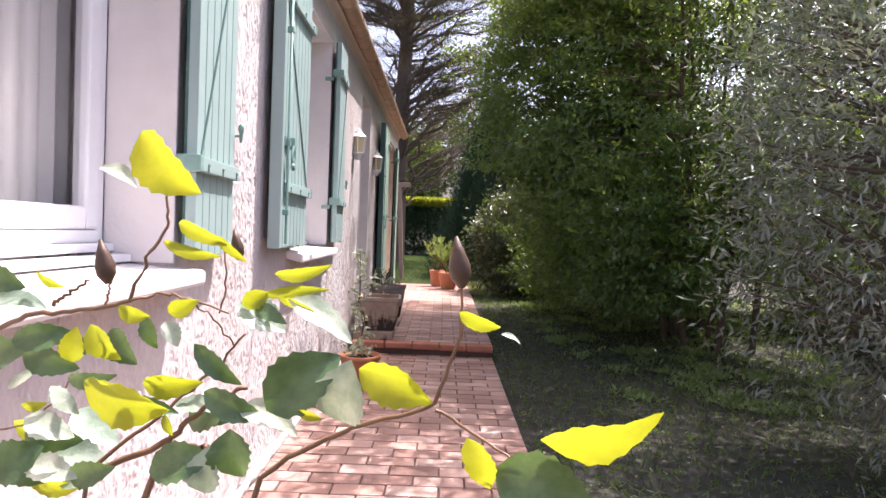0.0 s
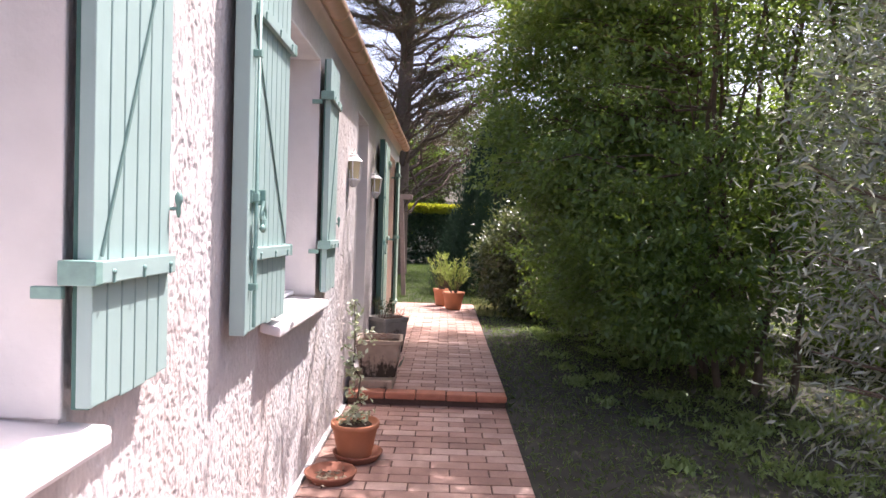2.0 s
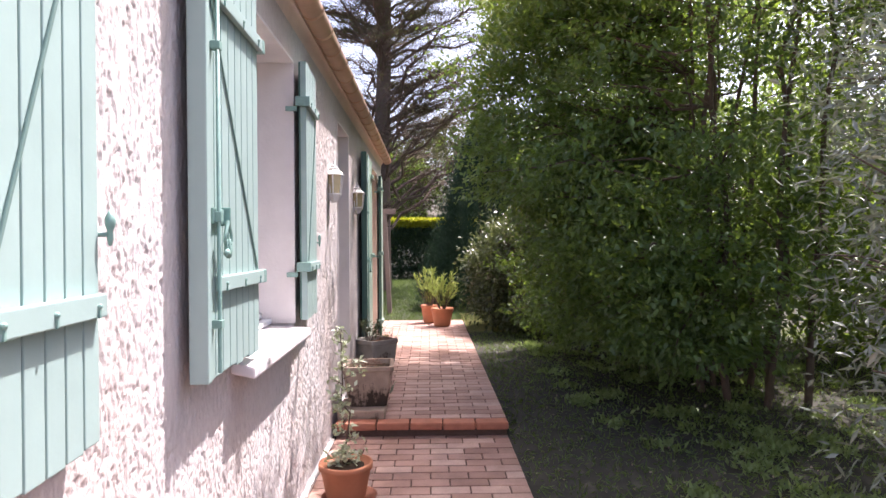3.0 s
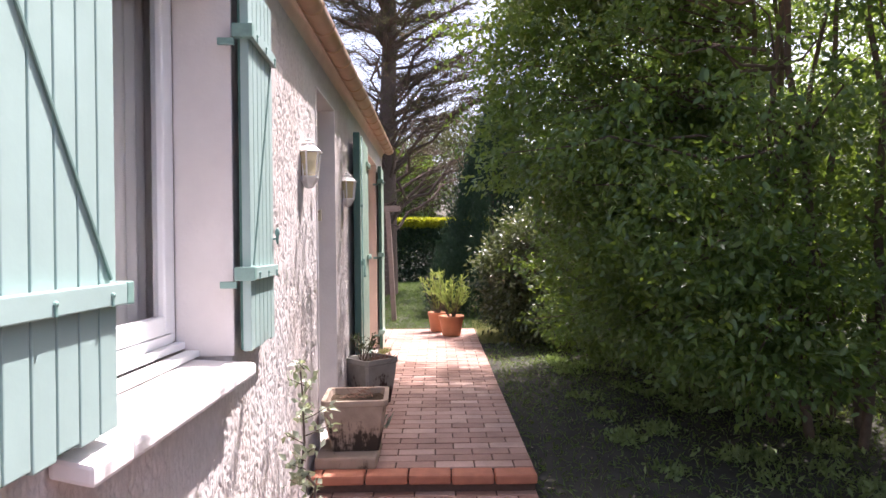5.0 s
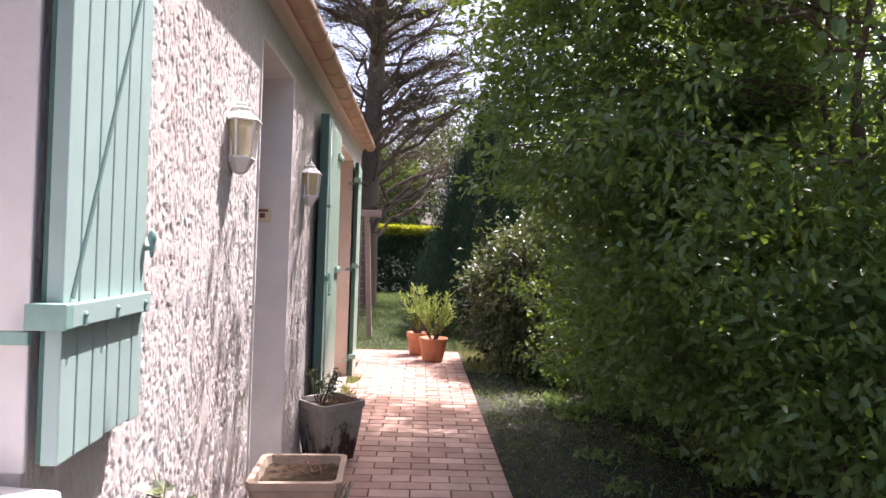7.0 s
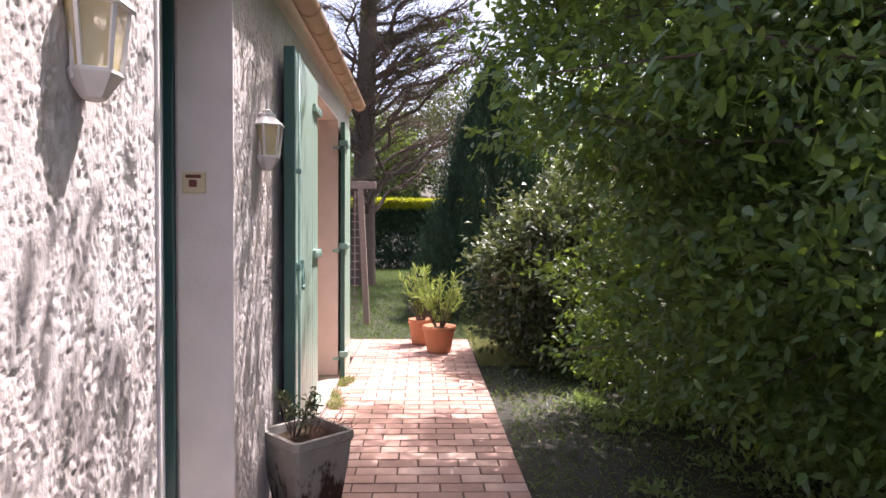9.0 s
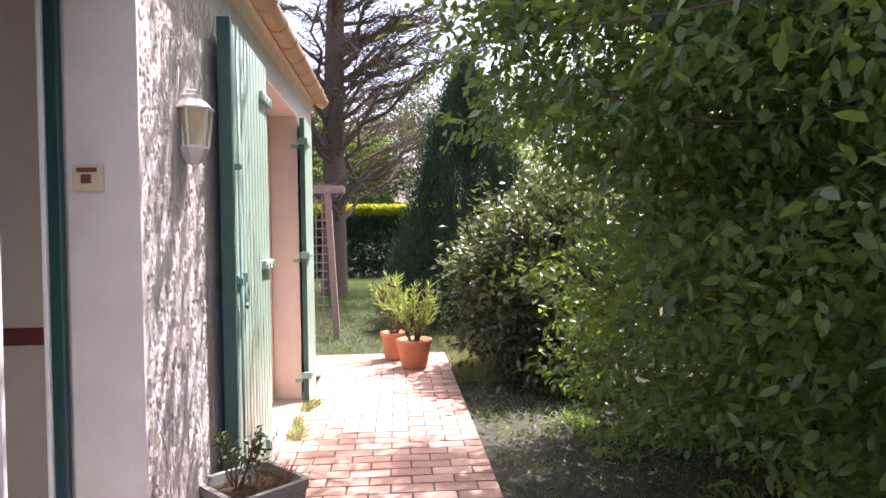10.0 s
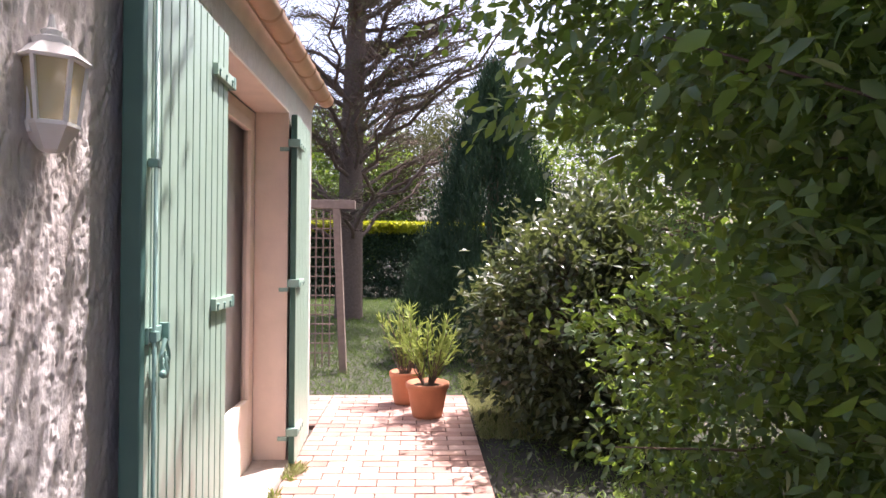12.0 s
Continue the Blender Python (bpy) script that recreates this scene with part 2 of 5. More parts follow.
def box(bm, x0, x1, y0, y1, z0, z1, bev=0.0, mi=0):
    r = bmesh.ops.create_cube(bm, size=1, matrix=Matrix.Translation(((x0 + x1) / 2, (y0 + y1) / 2, (z0 + z1) / 2)) @ Matrix.Diagonal((x1 - x0, y1 - y0, z1 - z0, 1)))
    fs = {f for v in r["verts"] for f in v.link_faces}
    for f in fs:
        f.material_index = mi
    if bev:
        es = list({e for v in r["verts"] for e in v.link_edges})
        out = bmesh.ops.bevel(bm, geom=es, offset=bev, segments=2, affect="EDGES", profile=0.6)
        for f in out["faces"]:
            f.material_index = mi
    return bm


def boxed(name, dims, mat, parent=None, bev=0.0, label="", kind=""):
    return part(name, box(bmesh.new(), *dims, bev), mat, parent, label, kind=kind)


def ring_mesh(bm, prof, sides=24, c=(0, 0), turn=0.0, mi=0, close=True):
    """A turned shape: prof is (radius, z) from bottom to top."""
    rings = []
    for r, z in prof:
        rings.append([bm.verts.new((c[0] + r * math.cos(turn + 2 * math.pi * k / sides), c[1] + r * math.sin(turn + 2 * math.pi * k / sides), z)) for k in range(sides)])
    for a, b in zip(rings, rings[1:]):
        for k in range(sides):
            f = bm.faces.new((a[k], a[(k + 1) % sides], b[(k + 1) % sides], b[k]))
            f.material_index = mi
    if close:
        bm.faces.new(rings[0]).material_index = mi
        bm.faces.new(rings[-1]).material_index = mi
    return bm


def tubes(lines, sides=6):
    """Vertices and faces of tapered tubes along lines of (x, y, z, r)."""
    V, F = [], []
    for pts in lines:
        pts = np.asarray(pts, float)
        P, R = pts[:, :3], pts[:, 3]
        T = np.gradient(P, axis=0)
        T /= np.linalg.norm(T, axis=1)[:, None] + 1e-9
        ref = np.array([0.3, 0.2, 1.0]) if abs(T[0, 2]) < 0.8 else np.array([1.0, 0.1, 0.0])
        A = np.cross(T, ref)
        A /= np.linalg.norm(A, axis=1)[:, None] + 1e-9
        B = np.cross(T, A)
        base = sum(len(v) for v in V)
        ang = np.arange(sides) * 2 * math.pi / sides
        ring = P[:, None, :] + R[:, None, None] * (np.cos(ang)[None, :, None] * A[:, None, :] + np.sin(ang)[None, :, None] * B[:, None, :])
        V.append(ring.reshape(-1, 3))
        for i in range(len(P) - 1):
            for k in range(sides):
                a, b = base + i * sides + k, base + i * sides + (k + 1) % sides
                F.append((a, b, b + sides, a + sides))
        F.append(tuple(base + (len(P) - 1) * sides + k for k in range(sides)))
    return np.concatenate(V), F


def raw_part(name, V, F, mat, parent=None, label="", smooth=False, kind=""):
    me = bpy.data.meshes.new(name)
    me.from_pydata(V.tolist() if hasattr(V, "tolist") else V, [], F)
    me.materials.append(mat)
    if smooth:
        me.polygons.foreach_set("use_smooth", [True] * len(me.polygons))
    me.update()
    ob = new(name, me)
    if parent:
        ob.parent = parent
    return tagged(ob, label, "", "", kind)


def leaf_mesh(name, C, D, length, width, rng, mat, parent=None, fold=0.25, segs=1, label="", kind="", droop=0.15, up=0.6):
    """Leaves at points C along directions D: a folded blade each, two faces a half."""
    n = len(C)
    D = D / (np.linalg.norm(D, axis=1)[:, None] + 1e-9)
    N = rng.normal(size=(n, 3)) * (1 - up) + np.array([0, 0, up])
    S = np.cross(D, N)
    S /= np.linalg.norm(S, axis=1)[:, None] + 1e-9
    N = np.cross(S, D)
    L = (length * rng.uniform(0.6, 1.25, n))[:, None]
    W = (width * rng.uniform(0.7, 1.2, n))[:, None] * 0.5
    if segs == 1:
        pts = [C, C + D * L * 0.45 + S * W + N * W * fold, C + D * L - N * L * droop, C + D * L * 0.45 - S * W + N * W * fold]
        V = np.stack(pts, 1).reshape(-1, 3)
        idx = np.array([[0, 1, 2], [0, 2, 3]])
    else:
        a, b = 0.28, 0.68
        pts = [C, C + D * L * a + S * W * 0.85 + N * W * fold, C + D * L * b + S * W * 0.75 + N * W * fold * 0.6 - N * L * droop * 0.4,
               C + D * L - N * L * droop, C + D * L * b - S * W * 0.75 + N * W * fold * 0.6 - N * L * droop * 0.4, C + D * L * a - S * W * 0.85 + N * W * fold,
               C + D * L * a, C + D * L * b - N * L * droop * 0.45]
        V = np.stack(pts, 1).reshape(-1, 3)
        idx = np.array([[0, 1, 6], [1, 2, 7], [1, 7, 6], [2, 3, 7], [0, 6, 5], [6, 7, 4], [6, 4, 5], [7, 3, 4]])
    k, m = len(pts), len(idx)
    F = (np.arange(n)[:, None, None] * k + idx[None]).reshape(-1, 3)
    me = bpy.data.meshes.new(name)
    me.vertices.add(len(V))
    me.vertices.foreach_set("co", V.ravel())
    me.loops.add(len(F) * 3)
    me.loops.foreach_set("vertex_index", F.ravel().astype(np.int32))
    me.polygons.add(len(F))
    me.polygons.foreach_set("loop_start", np.arange(len(F), dtype=np.int32) * 3)
    me.polygons.foreach_set("use_smooth", np.ones(len(F), dtype=bool))
    me.update(calc_edges=True)
    me.validate()
    me.materials.append(mat)
    ob = new(name, me)
    if parent:
        ob.parent = parent
    return tagged(ob, label, "", "", kind)


def blob_clumps(rng, n, c, r, shell=0.55, floor=-1.0):
    """Centres of leaf clumps in an ellipsoid, most of them near its skin."""
    d = rng.normal(size=(n * 2, 3))
    d /= np.linalg.norm(d, axis=1)[:, None]
    d = d[d[:, 2] > floor][:n]
    s = rng.uniform(shell, 1.0, len(d)) ** 0.7
    lump = 1 + 0.22 * np.sin(d[:, 0] * 5.1 + 1) * np.cos(d[:, 1] * 4.3) + 0.12 * np.sin(d[:, 2] * 9 + d[:, 0] * 7)
    return np.array(c) + d * (s * lump)[:, None] * np.array(r), d


def clump_leaves(rng, cc, dd, per, spread, flat=1.0):
    n = len(cc)
    off = rng.normal(size=(n, per, 3)) * spread
    off[:, :, 2] *= flat
    C = (cc[:, None, :] + off).reshape(-1, 3)
    D = (dd[:, None, :] * 0.7 + rng.normal(size=(n, per, 3)) * 0.7).reshape(-1, 3)
    return C, D


def limb(rng, a, b, r0, r1, n=7, wob=0.08, sag=0.0):
    a, b = np.array(a, float), np.array(b, float)
    t = np.linspace(0, 1, n)[:, None]
    p = a + (b - a) * t
    ln = np.linalg.norm(b - a)
    w = rng.normal(size=(n, 3)) * wob * ln * 0.3
    w[0] = w[-1] = 0
    p = p + w
    p[:, 2] += sag * ln * (t[:, 0] * (1 - t[:, 0]))
    return np.column_stack([p, (r0 + (r1 - r0) * t[:, 0])])

# ---- ground ----
def ground_z(x, y):
    t = min(1, max(0, (y - 5.7) / 2.0))
    return 0.02 + 0.09 * t * t * (3 - 2 * t)


def make_ground():
    bm = bmesh.new()
    xs = [-400, -60, -14] + [-6 + 0.4 * k for k in range(50)] + [20, 60, 400]
    ys = [-400, -60, -10] + [-4 + 0.4 * k for k in range(80)] + [34, 60, 400]
    g = []
    for y in ys:
        row = []
        for x in xs:
            z = ground_z(x, y)
            if 1.5 < x < 13 and -4 < y < 27:
                z += 0.035 * noise.noise((x * 0.9, y * 0.9, 0))
            row.append(bm.verts.new((x, y, z)))
        g.append(row)
    for a, b in zip(g, g[1:]):
        for i in range(len(xs) - 1):
            bm.faces.new((a[i], a[i + 1], b[i + 1], b[i]))
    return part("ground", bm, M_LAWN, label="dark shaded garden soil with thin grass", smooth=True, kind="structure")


make_ground()

# ---- the house ----
WALL_T, TOP, END = 0.28, 2.56, 10.83
OPEN_TOP, SILL_Z = 2.34, 0.995
LOW_Z, UP_Z = 0.05, 0.15
W1, W2, DOOR, FWIN = (1.40, 2.31), (3.80, 4.72), (6.29, 6.975), (8.53, 9.97)

bm = bmesh.new()
START = -3.0
edges = [START, W1[0], W1[1], W2[0], W2[1], DOOR[0], DOOR[1], FWIN[0], FWIN[1], END]
for a, b in zip(edges[0::2], edges[1::2]):
    box(bm, -WALL_T, -0.006, a, b, -0.2, TOP)
for a, b in (W1, W2):
    box(bm, -WALL_T, -0.006, a, b, -0.2, SILL_Z - 0.045)
for a, b in (W1, W2, DOOR, FWIN):
    box(bm, -WALL_T, -0.006, a, b, OPEN_TOP, TOP)
box(bm, -WALL_T, 0, DOOR[0], DOOR[1], -0.2, 0.16)
box(bm, -WALL_T, 0, FWIN[0], FWIN[1], -0.2, 0.17)
part("wall_east", bm, M_RENDER, label="rough white rendered house wall", kind="structure")


def lattice(rng, ny, nz, cy, cz, Y, Z):
    """Smooth random relief with cells of cy by cz metres, over the grid Y, Z."""
    g = rng.uniform(-1, 1, (int(ny / cy) + 4, int(nz / cz) + 4))
    u, v = Y / cy, Z / cz
    i, j = np.floor(u).astype(int), np.floor(v).astype(int)
    fu, fv = u - i, v - j
    fu, fv = fu * fu * (3 - 2 * fu), fv * fv * (3 - 2 * fv)
    return (g[i, j] * (1 - fu) + g[i + 1, j] * fu) * (1 - fv) + (g[i, j + 1] * (1 - fu) + g[i + 1, j + 1] * fu) * fv


def plaster(y0, y1, z0, z1, seed, dy=0.0042, dz=0.006, amp=1.0):
    """A coat of rough render: smooth dabs pulled upwards, with torn pits between them."""
    rng = np.random.default_rng(seed)
    ny, nz = max(2, int((y1 - y0) / dy)), max(2, int((z1 - z0) / dz))
    Y, Z = np.meshgrid(np.linspace(0, y1 - y0, ny), np.linspace(0, z1 - z0, nz), indexing="ij")
    wy = Y + 0.012 * lattice(rng, y1 - y0 + 1, z1 - z0 + 1, 0.05, 0.06, Y, Z) + 0.02
    w, h = y1 - y0 + 1, z1 - z0 + 1
    m = 0.75 * lattice(rng, w, h, 0.011, 0.042, wy, Z) + 1.0 * lattice(rng, w, h, 0.0068, 0.02, wy, Z) + 0.45 * lattice(rng, w, h, 0.05, 0.22, wy, Z) + 0.4 * lattice(rng, w, h, 0.006, 0.010, wy, Z)
    fine = lattice(rng, w, h, 0.005, 0.007, Y, Z)
    flat = np.clip((m + 0.22) / 0.22, 0, 1)
    X = amp * (0.0036 * flat + 0.0028 * fine * (1 - flat) + 0.0007 * fine)
    e = np.minimum.reduce([Y, y1 - y0 - Y, Z, z1 - z0 - Z])
    X = X * np.clip(e / 0.015, 0.05, 1) - 0.0045
    V = np.stack([X, Y + y0, Z + z0], -1).reshape(-1, 3)
    k = np.arange(ny * nz).reshape(ny, nz)
    F = np.stack([k[:-1, :-1], k[1:, :-1], k[1:, 1:], k[:-1, 1:]], -1).reshape(-1, 4)
    me = bpy.data.meshes.new("render_coat")
    me.vertices.add(len(V))
    me.vertices.foreach_set("co", V.ravel())
    me.loops.add(len(F) * 4)
    me.loops.foreach_set("vertex_index", F.ravel().astype(np.int32))
    me.polygons.add(len(F))
    me.polygons.foreach_set("loop_start", np.arange(len(F), dtype=np.int32) * 4)
    me.update(calc_edges=True)
    me.materials.append(M_RENDER)
    tagged(new("render_coat", me), "rough white render with torn vertical relief", kind="structure")


for k, (a, b) in enumerate(zip(edges[0::2], edges[1::2])):
    if b > 2:
        plaster(max(a, 2.3 if b < 4 else 1.0), b, -0.02, TOP - 0.01, 100 + k, *((0.009, 0.012) if b > 9 or b < 2 else (0.0042, 0.006)))
for k, (a, b) in enumerate((W1, W2)):
    plaster(a, b, -0.1, SILL_Z - 0.045, 120 + k)
for k, (a, b) in enumerate((W1, W2, DOOR, FWIN)):
    plaster(a, b, OPEN_TOP, TOP, 130 + k, 0.008, 0.01, 0.6)
boxed("plinth", (0.0, 0.029, 0.4, 5.86, -0.05, LOW_Z + 0.006), M_SILL, kind="structure")
boxed("wall_north", (-8, -WALL_T, END - WALL_T, END, -0.2, TOP), M_SMOOTH, kind="structure")
for _y in ((START, 4.6, -0.2, TOP), (8.2, END, -0.2, TOP), (4.6, 8.2, -0.2, 0.15), (4.6, 8.2, 2.4, TOP)):
    boxed("wall_west", (-8 - WALL_T, -8, *_y), M_SMOOTH, kind="structure")
boxed("wall_south", (-8, -WALL_T, START, START + WALL_T, -0.2, TOP), M_SMOOTH, kind="structure")
boxed("floor", (-8, -WALL_T, START + WALL_T, END - WALL_T, 0.0, 0.15), M_ROOM, kind="structure")
boxed("ceiling", (-8, -WALL_T, START + WALL_T, END - WALL_T, 2.5, 2.56), M_ROOM, kind="structure")
boxed("hall_wall", (-5, -WALL_T, 7.35, 7.45, 0.15, 2.5), M_ROOM, kind="structure", label="cream hall wall")
boxed("hall_wall", (-5, -WALL_T, 5.3, 5.4, 0.15, 2.5), M_ROOM, kind="structure", label="cream hall wall")
boxed("room_wall", (-3.1, -3.0, START + WALL_T, 5.3, 0.15, 2.5), M_ROOM, kind="structure")


# smooth plaster linings of the openings, 3 mm proud of the wall's core
def lining(name, y0, y1, z0, mat, depth=0.2, band=0.0):
    e = 0.012
    boxed(name, (-depth, 0.005, y1 - e, y1 + 0.001, z0, OPEN_TOP), mat, bev=0.004, kind="structure")
    boxed(name, (-depth, 0.005, y0 - 0.001, y0 + e, z0, OPEN_TOP), mat, bev=0.004, kind="structure")
    boxed(name, (-depth, 0.005, y0 + e, y1 - e, OPEN_TOP - e, OPEN_TOP + 0.001), mat, kind="structure")


lining("reveal", W1[0], W1[1], SILL_Z, M_SMOOTH)
lining("reveal", W2[0], W2[1], SILL_Z, M_SMOOTH)
lining("door_reveal", DOOR[0], DOOR[1], 0.16, M_SMOOTH)
lining("reveal", FWIN[0], FWIN[1], 0.17, M_PINK)


def window(name, y0, y1, mid=0.0):
    w = thing(name, (-0.2, (y0 + y1) / 2, SILL_Z), "white plastic window with closed grey net curtains behind", "window", kind="structure")
    h = (y1 - y0) / 2
    zt = OPEN_TOP - SILL_Z - 0.012
    z0 = 0.055
    bm = bmesh.new()
    box(bm, -0.035, 0.0, -h + .012, -h + 0.06, z0, zt, 0.006)
    box(bm, -0.035, 0.0, h - 0.06, h - .012, z0, zt, 0.006)
    box(bm, -0.035, 0.0, -h + 0.06, h - 0.06, zt - 0.05, zt, 0.006)
    box(bm, -0.035, 0.012, -h + 0.06, h - 0.06, z0, z0 + 0.035, 0.006)
    part("window_frame", bm, M_PVC, w)
    for s in (-1, 1):
        a, b = (mid + 0.003, h - 0.062) if s > 0 else (-h + 0.062, mid - 0.003)
        bm = bmesh.new()
        box(bm, -0.03, 0.014, a, a + 0.062, z0 + 0.037, zt - 0.052, 0.008)
        box(bm, -0.03, 0.014, b - 0.062, b, z0 + 0.037, zt - 0.052, 0.008)
        box(bm, -0.03, 0.014, a + 0.062, b - 0.062, z0 + 0.037, z0 + 0.1, 0.008)
        box(bm, -0.03, 0.014, a + 0.062, b - 0.062, zt - 0.115, zt - 0.052, 0.008)
        part("sash", bm, M_PVC, w)
        boxed("pane", (-0.012, -0.008, a + 0.06, b - 0.06, z0 + 0.098, zt - 0.113), M_GLASS, w).visible_shadow = False
    bm = bmesh.new()
    for k, (d, z) in enumerate(((0.035, 0.058), (0.085, 0.03))):
        box(bm, 0.0 if k == 0 else 0.037, d, -h + 0.014, h - 0.014, z - 0.028, z - (0.004 if k == 0 else 0.006), 0.004)
    part("window_sill", bm, M_PVC, w)
    c = thing("curtain", (-0.275, (y0 + y1) / 2, SILL_Z), "grey white pleated net curtain hanging behind the window", "curtain")
    V, F = [], []
    n = 90
    for i in range(n + 1):
        y = -h - 0.05 + (2 * h + 0.1) * i / n
        x = -0.02 + 0.016 * math.sin(i * 0.95) + 0.006 * math.sin(i * 2.3)
        V += [(x, y, -0.25), (x, y, zt + 0.1)]
    F = [(2 * i, 2 * i + 2, 2 * i + 3, 2 * i + 1) for i in range(n)]
    raw_part("curtain_fabric", V, F, M_CURTAIN, c, smooth=True)
    return w


window("window_1", *W1, -0.13)
window("window_2", *W2, -0.09)


def sill(y0, y1):
    bm = box(bmesh.new(), -0.2, 0.088, y0 - 0.0, y1 - 0.0, SILL_Z - 0.044, SILL_Z, 0.012)
    for v in bm.verts:
        v.co.z -= 0.02 * max(0, v.co.x) / 0.09
    return part("window_ledge", bm, M_SILL, label="pale rendered window ledge with worn rounded edge", kind="structure")


sill(W1[0], W1[1] + 0.03)
sill(W2[0], W2[1] - 0.03)
bm = box(bmesh.new(), 0.0, 0.088, W2[0] - 0.16, W2[0] - 0.001, SILL_Z - 0.044, SILL_Z, 0.01)
for v in bm.verts:
    v.co.z -= 0.02 * v.co.x / 0.09
part("window_ledge", bm, M_SILL, label="worn end of the window ledge under the shutter", kind="structure")


# ---- shutters ----
def shutter(loc, angle, width, height, boards, straps, outer_sign, label, diag=0, astragal=False, short=0.0):
    """A leaf hung at its hinge side; along +Y when outer_sign is 1, its face towards +X."""
    s = thing("shutter", loc, label, "shutter")
    s.rotation_euler = (0, 0, radians(angle))
    o = outer_sign
    paint = M_GREEN2 if height > 1.6 else M_GREEN
    t = 0.03
    pitch = width / boards
    gap = 0.0042 if height > 1.6 else 0.003
    low = random.Random(int(loc[1] * 100))
    for k in range(boards):
        a, b = sorted((o * (k * pitch + gap), o * ((k + 1) * pitch - gap)))
        part("board", box(bmesh.new(), -t, 0, a, b, low.uniform(-0.004, 0.007), height, 0.003), paint, s)
    a, b = sorted((o * 0.004, o * (width - 0.004)))
    # Sheet added close behind the boards, its dark colour stands for groove shade.
    part("backing", box(bmesh.new(), -t - 0.008, -0.005, a, b, 0.004, height - 0.004), M_GROOVE, s, "backing sheet coloured dark for shade in the board joints")
    for z in straps:
        ln = short if short else width - (0.065 if astragal else 0.01)
        a, b = sorted((-o * 0.02, o * ln))
        bt = part("batten", box(bmesh.new(), 0.001, 0.02, a, b, z - 0.022, z + 0.022, 0.003), paint, s)
        for f in (0.12, 0.5, 0.9):
            bm = bmesh.new()
            yy = o * ln * f
            bmesh.ops.create_uvsphere(bm, u_segments=8, v_segments=6, radius=0.006, matrix=Matrix.Translation((0.021, yy, z)))
            box(bm, 0.0195, 0.024, yy - 0.003, yy + 0.003, z - 0.022, z, 0.001)
            part("rivet", bm, M_IRON, bt)
    if diag:
        z0, z1 = straps[0] + 0.03, straps[-1] - 0.03
        y0, y1 = (o * 0.03, o * (width - 0.04)) if diag > 0 else (o * (width - 0.04), o * 0.03)
        ln = math.hypot(z1 - z0, y1 - y0)
        bm = box(bmesh.new(), 0.001, 0.006, -0.0035, 0.0035, 0, ln, 0.001)
        bmesh.ops.rotate(bm, verts=bm.verts, cent=(0, 0, 0), matrix=Matrix.Rotation(-math.atan2(y1 - y0, z1 - z0), 3, "X"))
        bmesh.ops.translate(bm, verts=bm.verts, vec=(0, y0, z0))
        part("brace", bm, M_BRACE, s, "dark green diagonal brace")
    if astragal:
        a, b = sorted((o * (width - 0.004), o * (width + 0.028)))
        part("edge_strip", box(bmesh.new(), -t - 0.012, 0.012, a, b, 0, height, 0.005), M_EDGE if height > 1.6 else paint, s)
        y = o * (width - 0.045)
        V, F = tubes([[(0.02, y, 0.02, 0.006), (0.02, y, height - 0.02, 0.006)]], 8)
        raw_part("bolt_rod", V, F, M_IRON, s, "green painted locking rod", True)
        zs = height * (0.34 if height < 1.6 else 0.49)
        bm = bmesh.new()
        box(bm, 0.001, 0.012, min(y + o * 0.02, y - o * 0.085), max(y + o * 0.02, y - o * 0.085), zs - 0.005, zs + 0.04, 0.003)
        box(bm, 0.001, 0.03, min(y - o * 0.075, y - o * 0.088), max(y - o * 0.075, y - o * 0.088), zs - 0.008, zs + 0.046, 0.003)
        box(bm, 0.001, 0.03, y - 0.012, y + 0.012, zs + 0.0, zs + 0.03, 0.003)
        part("bolt_plate", bm, M_IRON, s)
        yc = y - o * 0.04
        arms = []
        for q in (-1, 1):
            arms.append([(0.034, yc + q * dy, zs + dz, r) for dy, dz, r in ((0.002, 0.004, 0.007), (0.012, -0.014, 0.006), (0.026, -0.034, 0.0055), (0.031, -0.052, 0.005),
                                                                         (0.024, -0.064, 0.005), (0.013, -0.058, 0.004), (0.016, -0.048, 0.0035))])
            arms.append([(0.034, yc + q * dy, zs + dz, r) for dy, dz, r in ((0.024, -0.064, 0.005), (0.014, -0.082, 0.008), (0.008, -0.098, 0.007))])
        arms.append([(0.034, yc, zs - 0.03, 0.003), (0.034, yc, zs - 0.062, 0.007), (0.034, yc, zs - 0.09, 0.010), (0.034, yc, zs - 0.104, 0.006)])
        arms.append([(0.034, yc, zs - 0.085, 0.006), (0.036, yc + o * 0.03, zs - 0.09, 0.008), (0.042, yc + o * 0.034, zs - 0.088, 0.013), (0.048, yc + o * 0.034, zs - 0.088, 0.009)])
        V, F = tubes(arms, 8)
        raw_part("bolt_handle", V, F, M_IRON, s, "ornate iron turn handle", True)
        for z in (height * 0.72, height * 0.12):
            part("rod_guide", box(bmesh.new(), 0.001, 0.03, y - 0.013, y + 0.013, z - 0.012, z + 0.012, 0.003), M_IRON, s)
    for z in straps:
        bm = bmesh.new()
        box(bm, -t - 0.02, 0.022, min(-o * 0.03, 0), max(-o * 0.03, 0), z - 0.024, z + 0.024, 0.004)
        box(bm, -0.10, -t - 0.012, -o * 0.02 - 0.008, -o * 0.02 + 0.008, z - 0.05, z - 0.026, 0.003)
        part("hinge", bm, M_IRON, s)
    return s


WH = 1.32
LAB = "pale green boarded window shutter, open against the rendered wall"


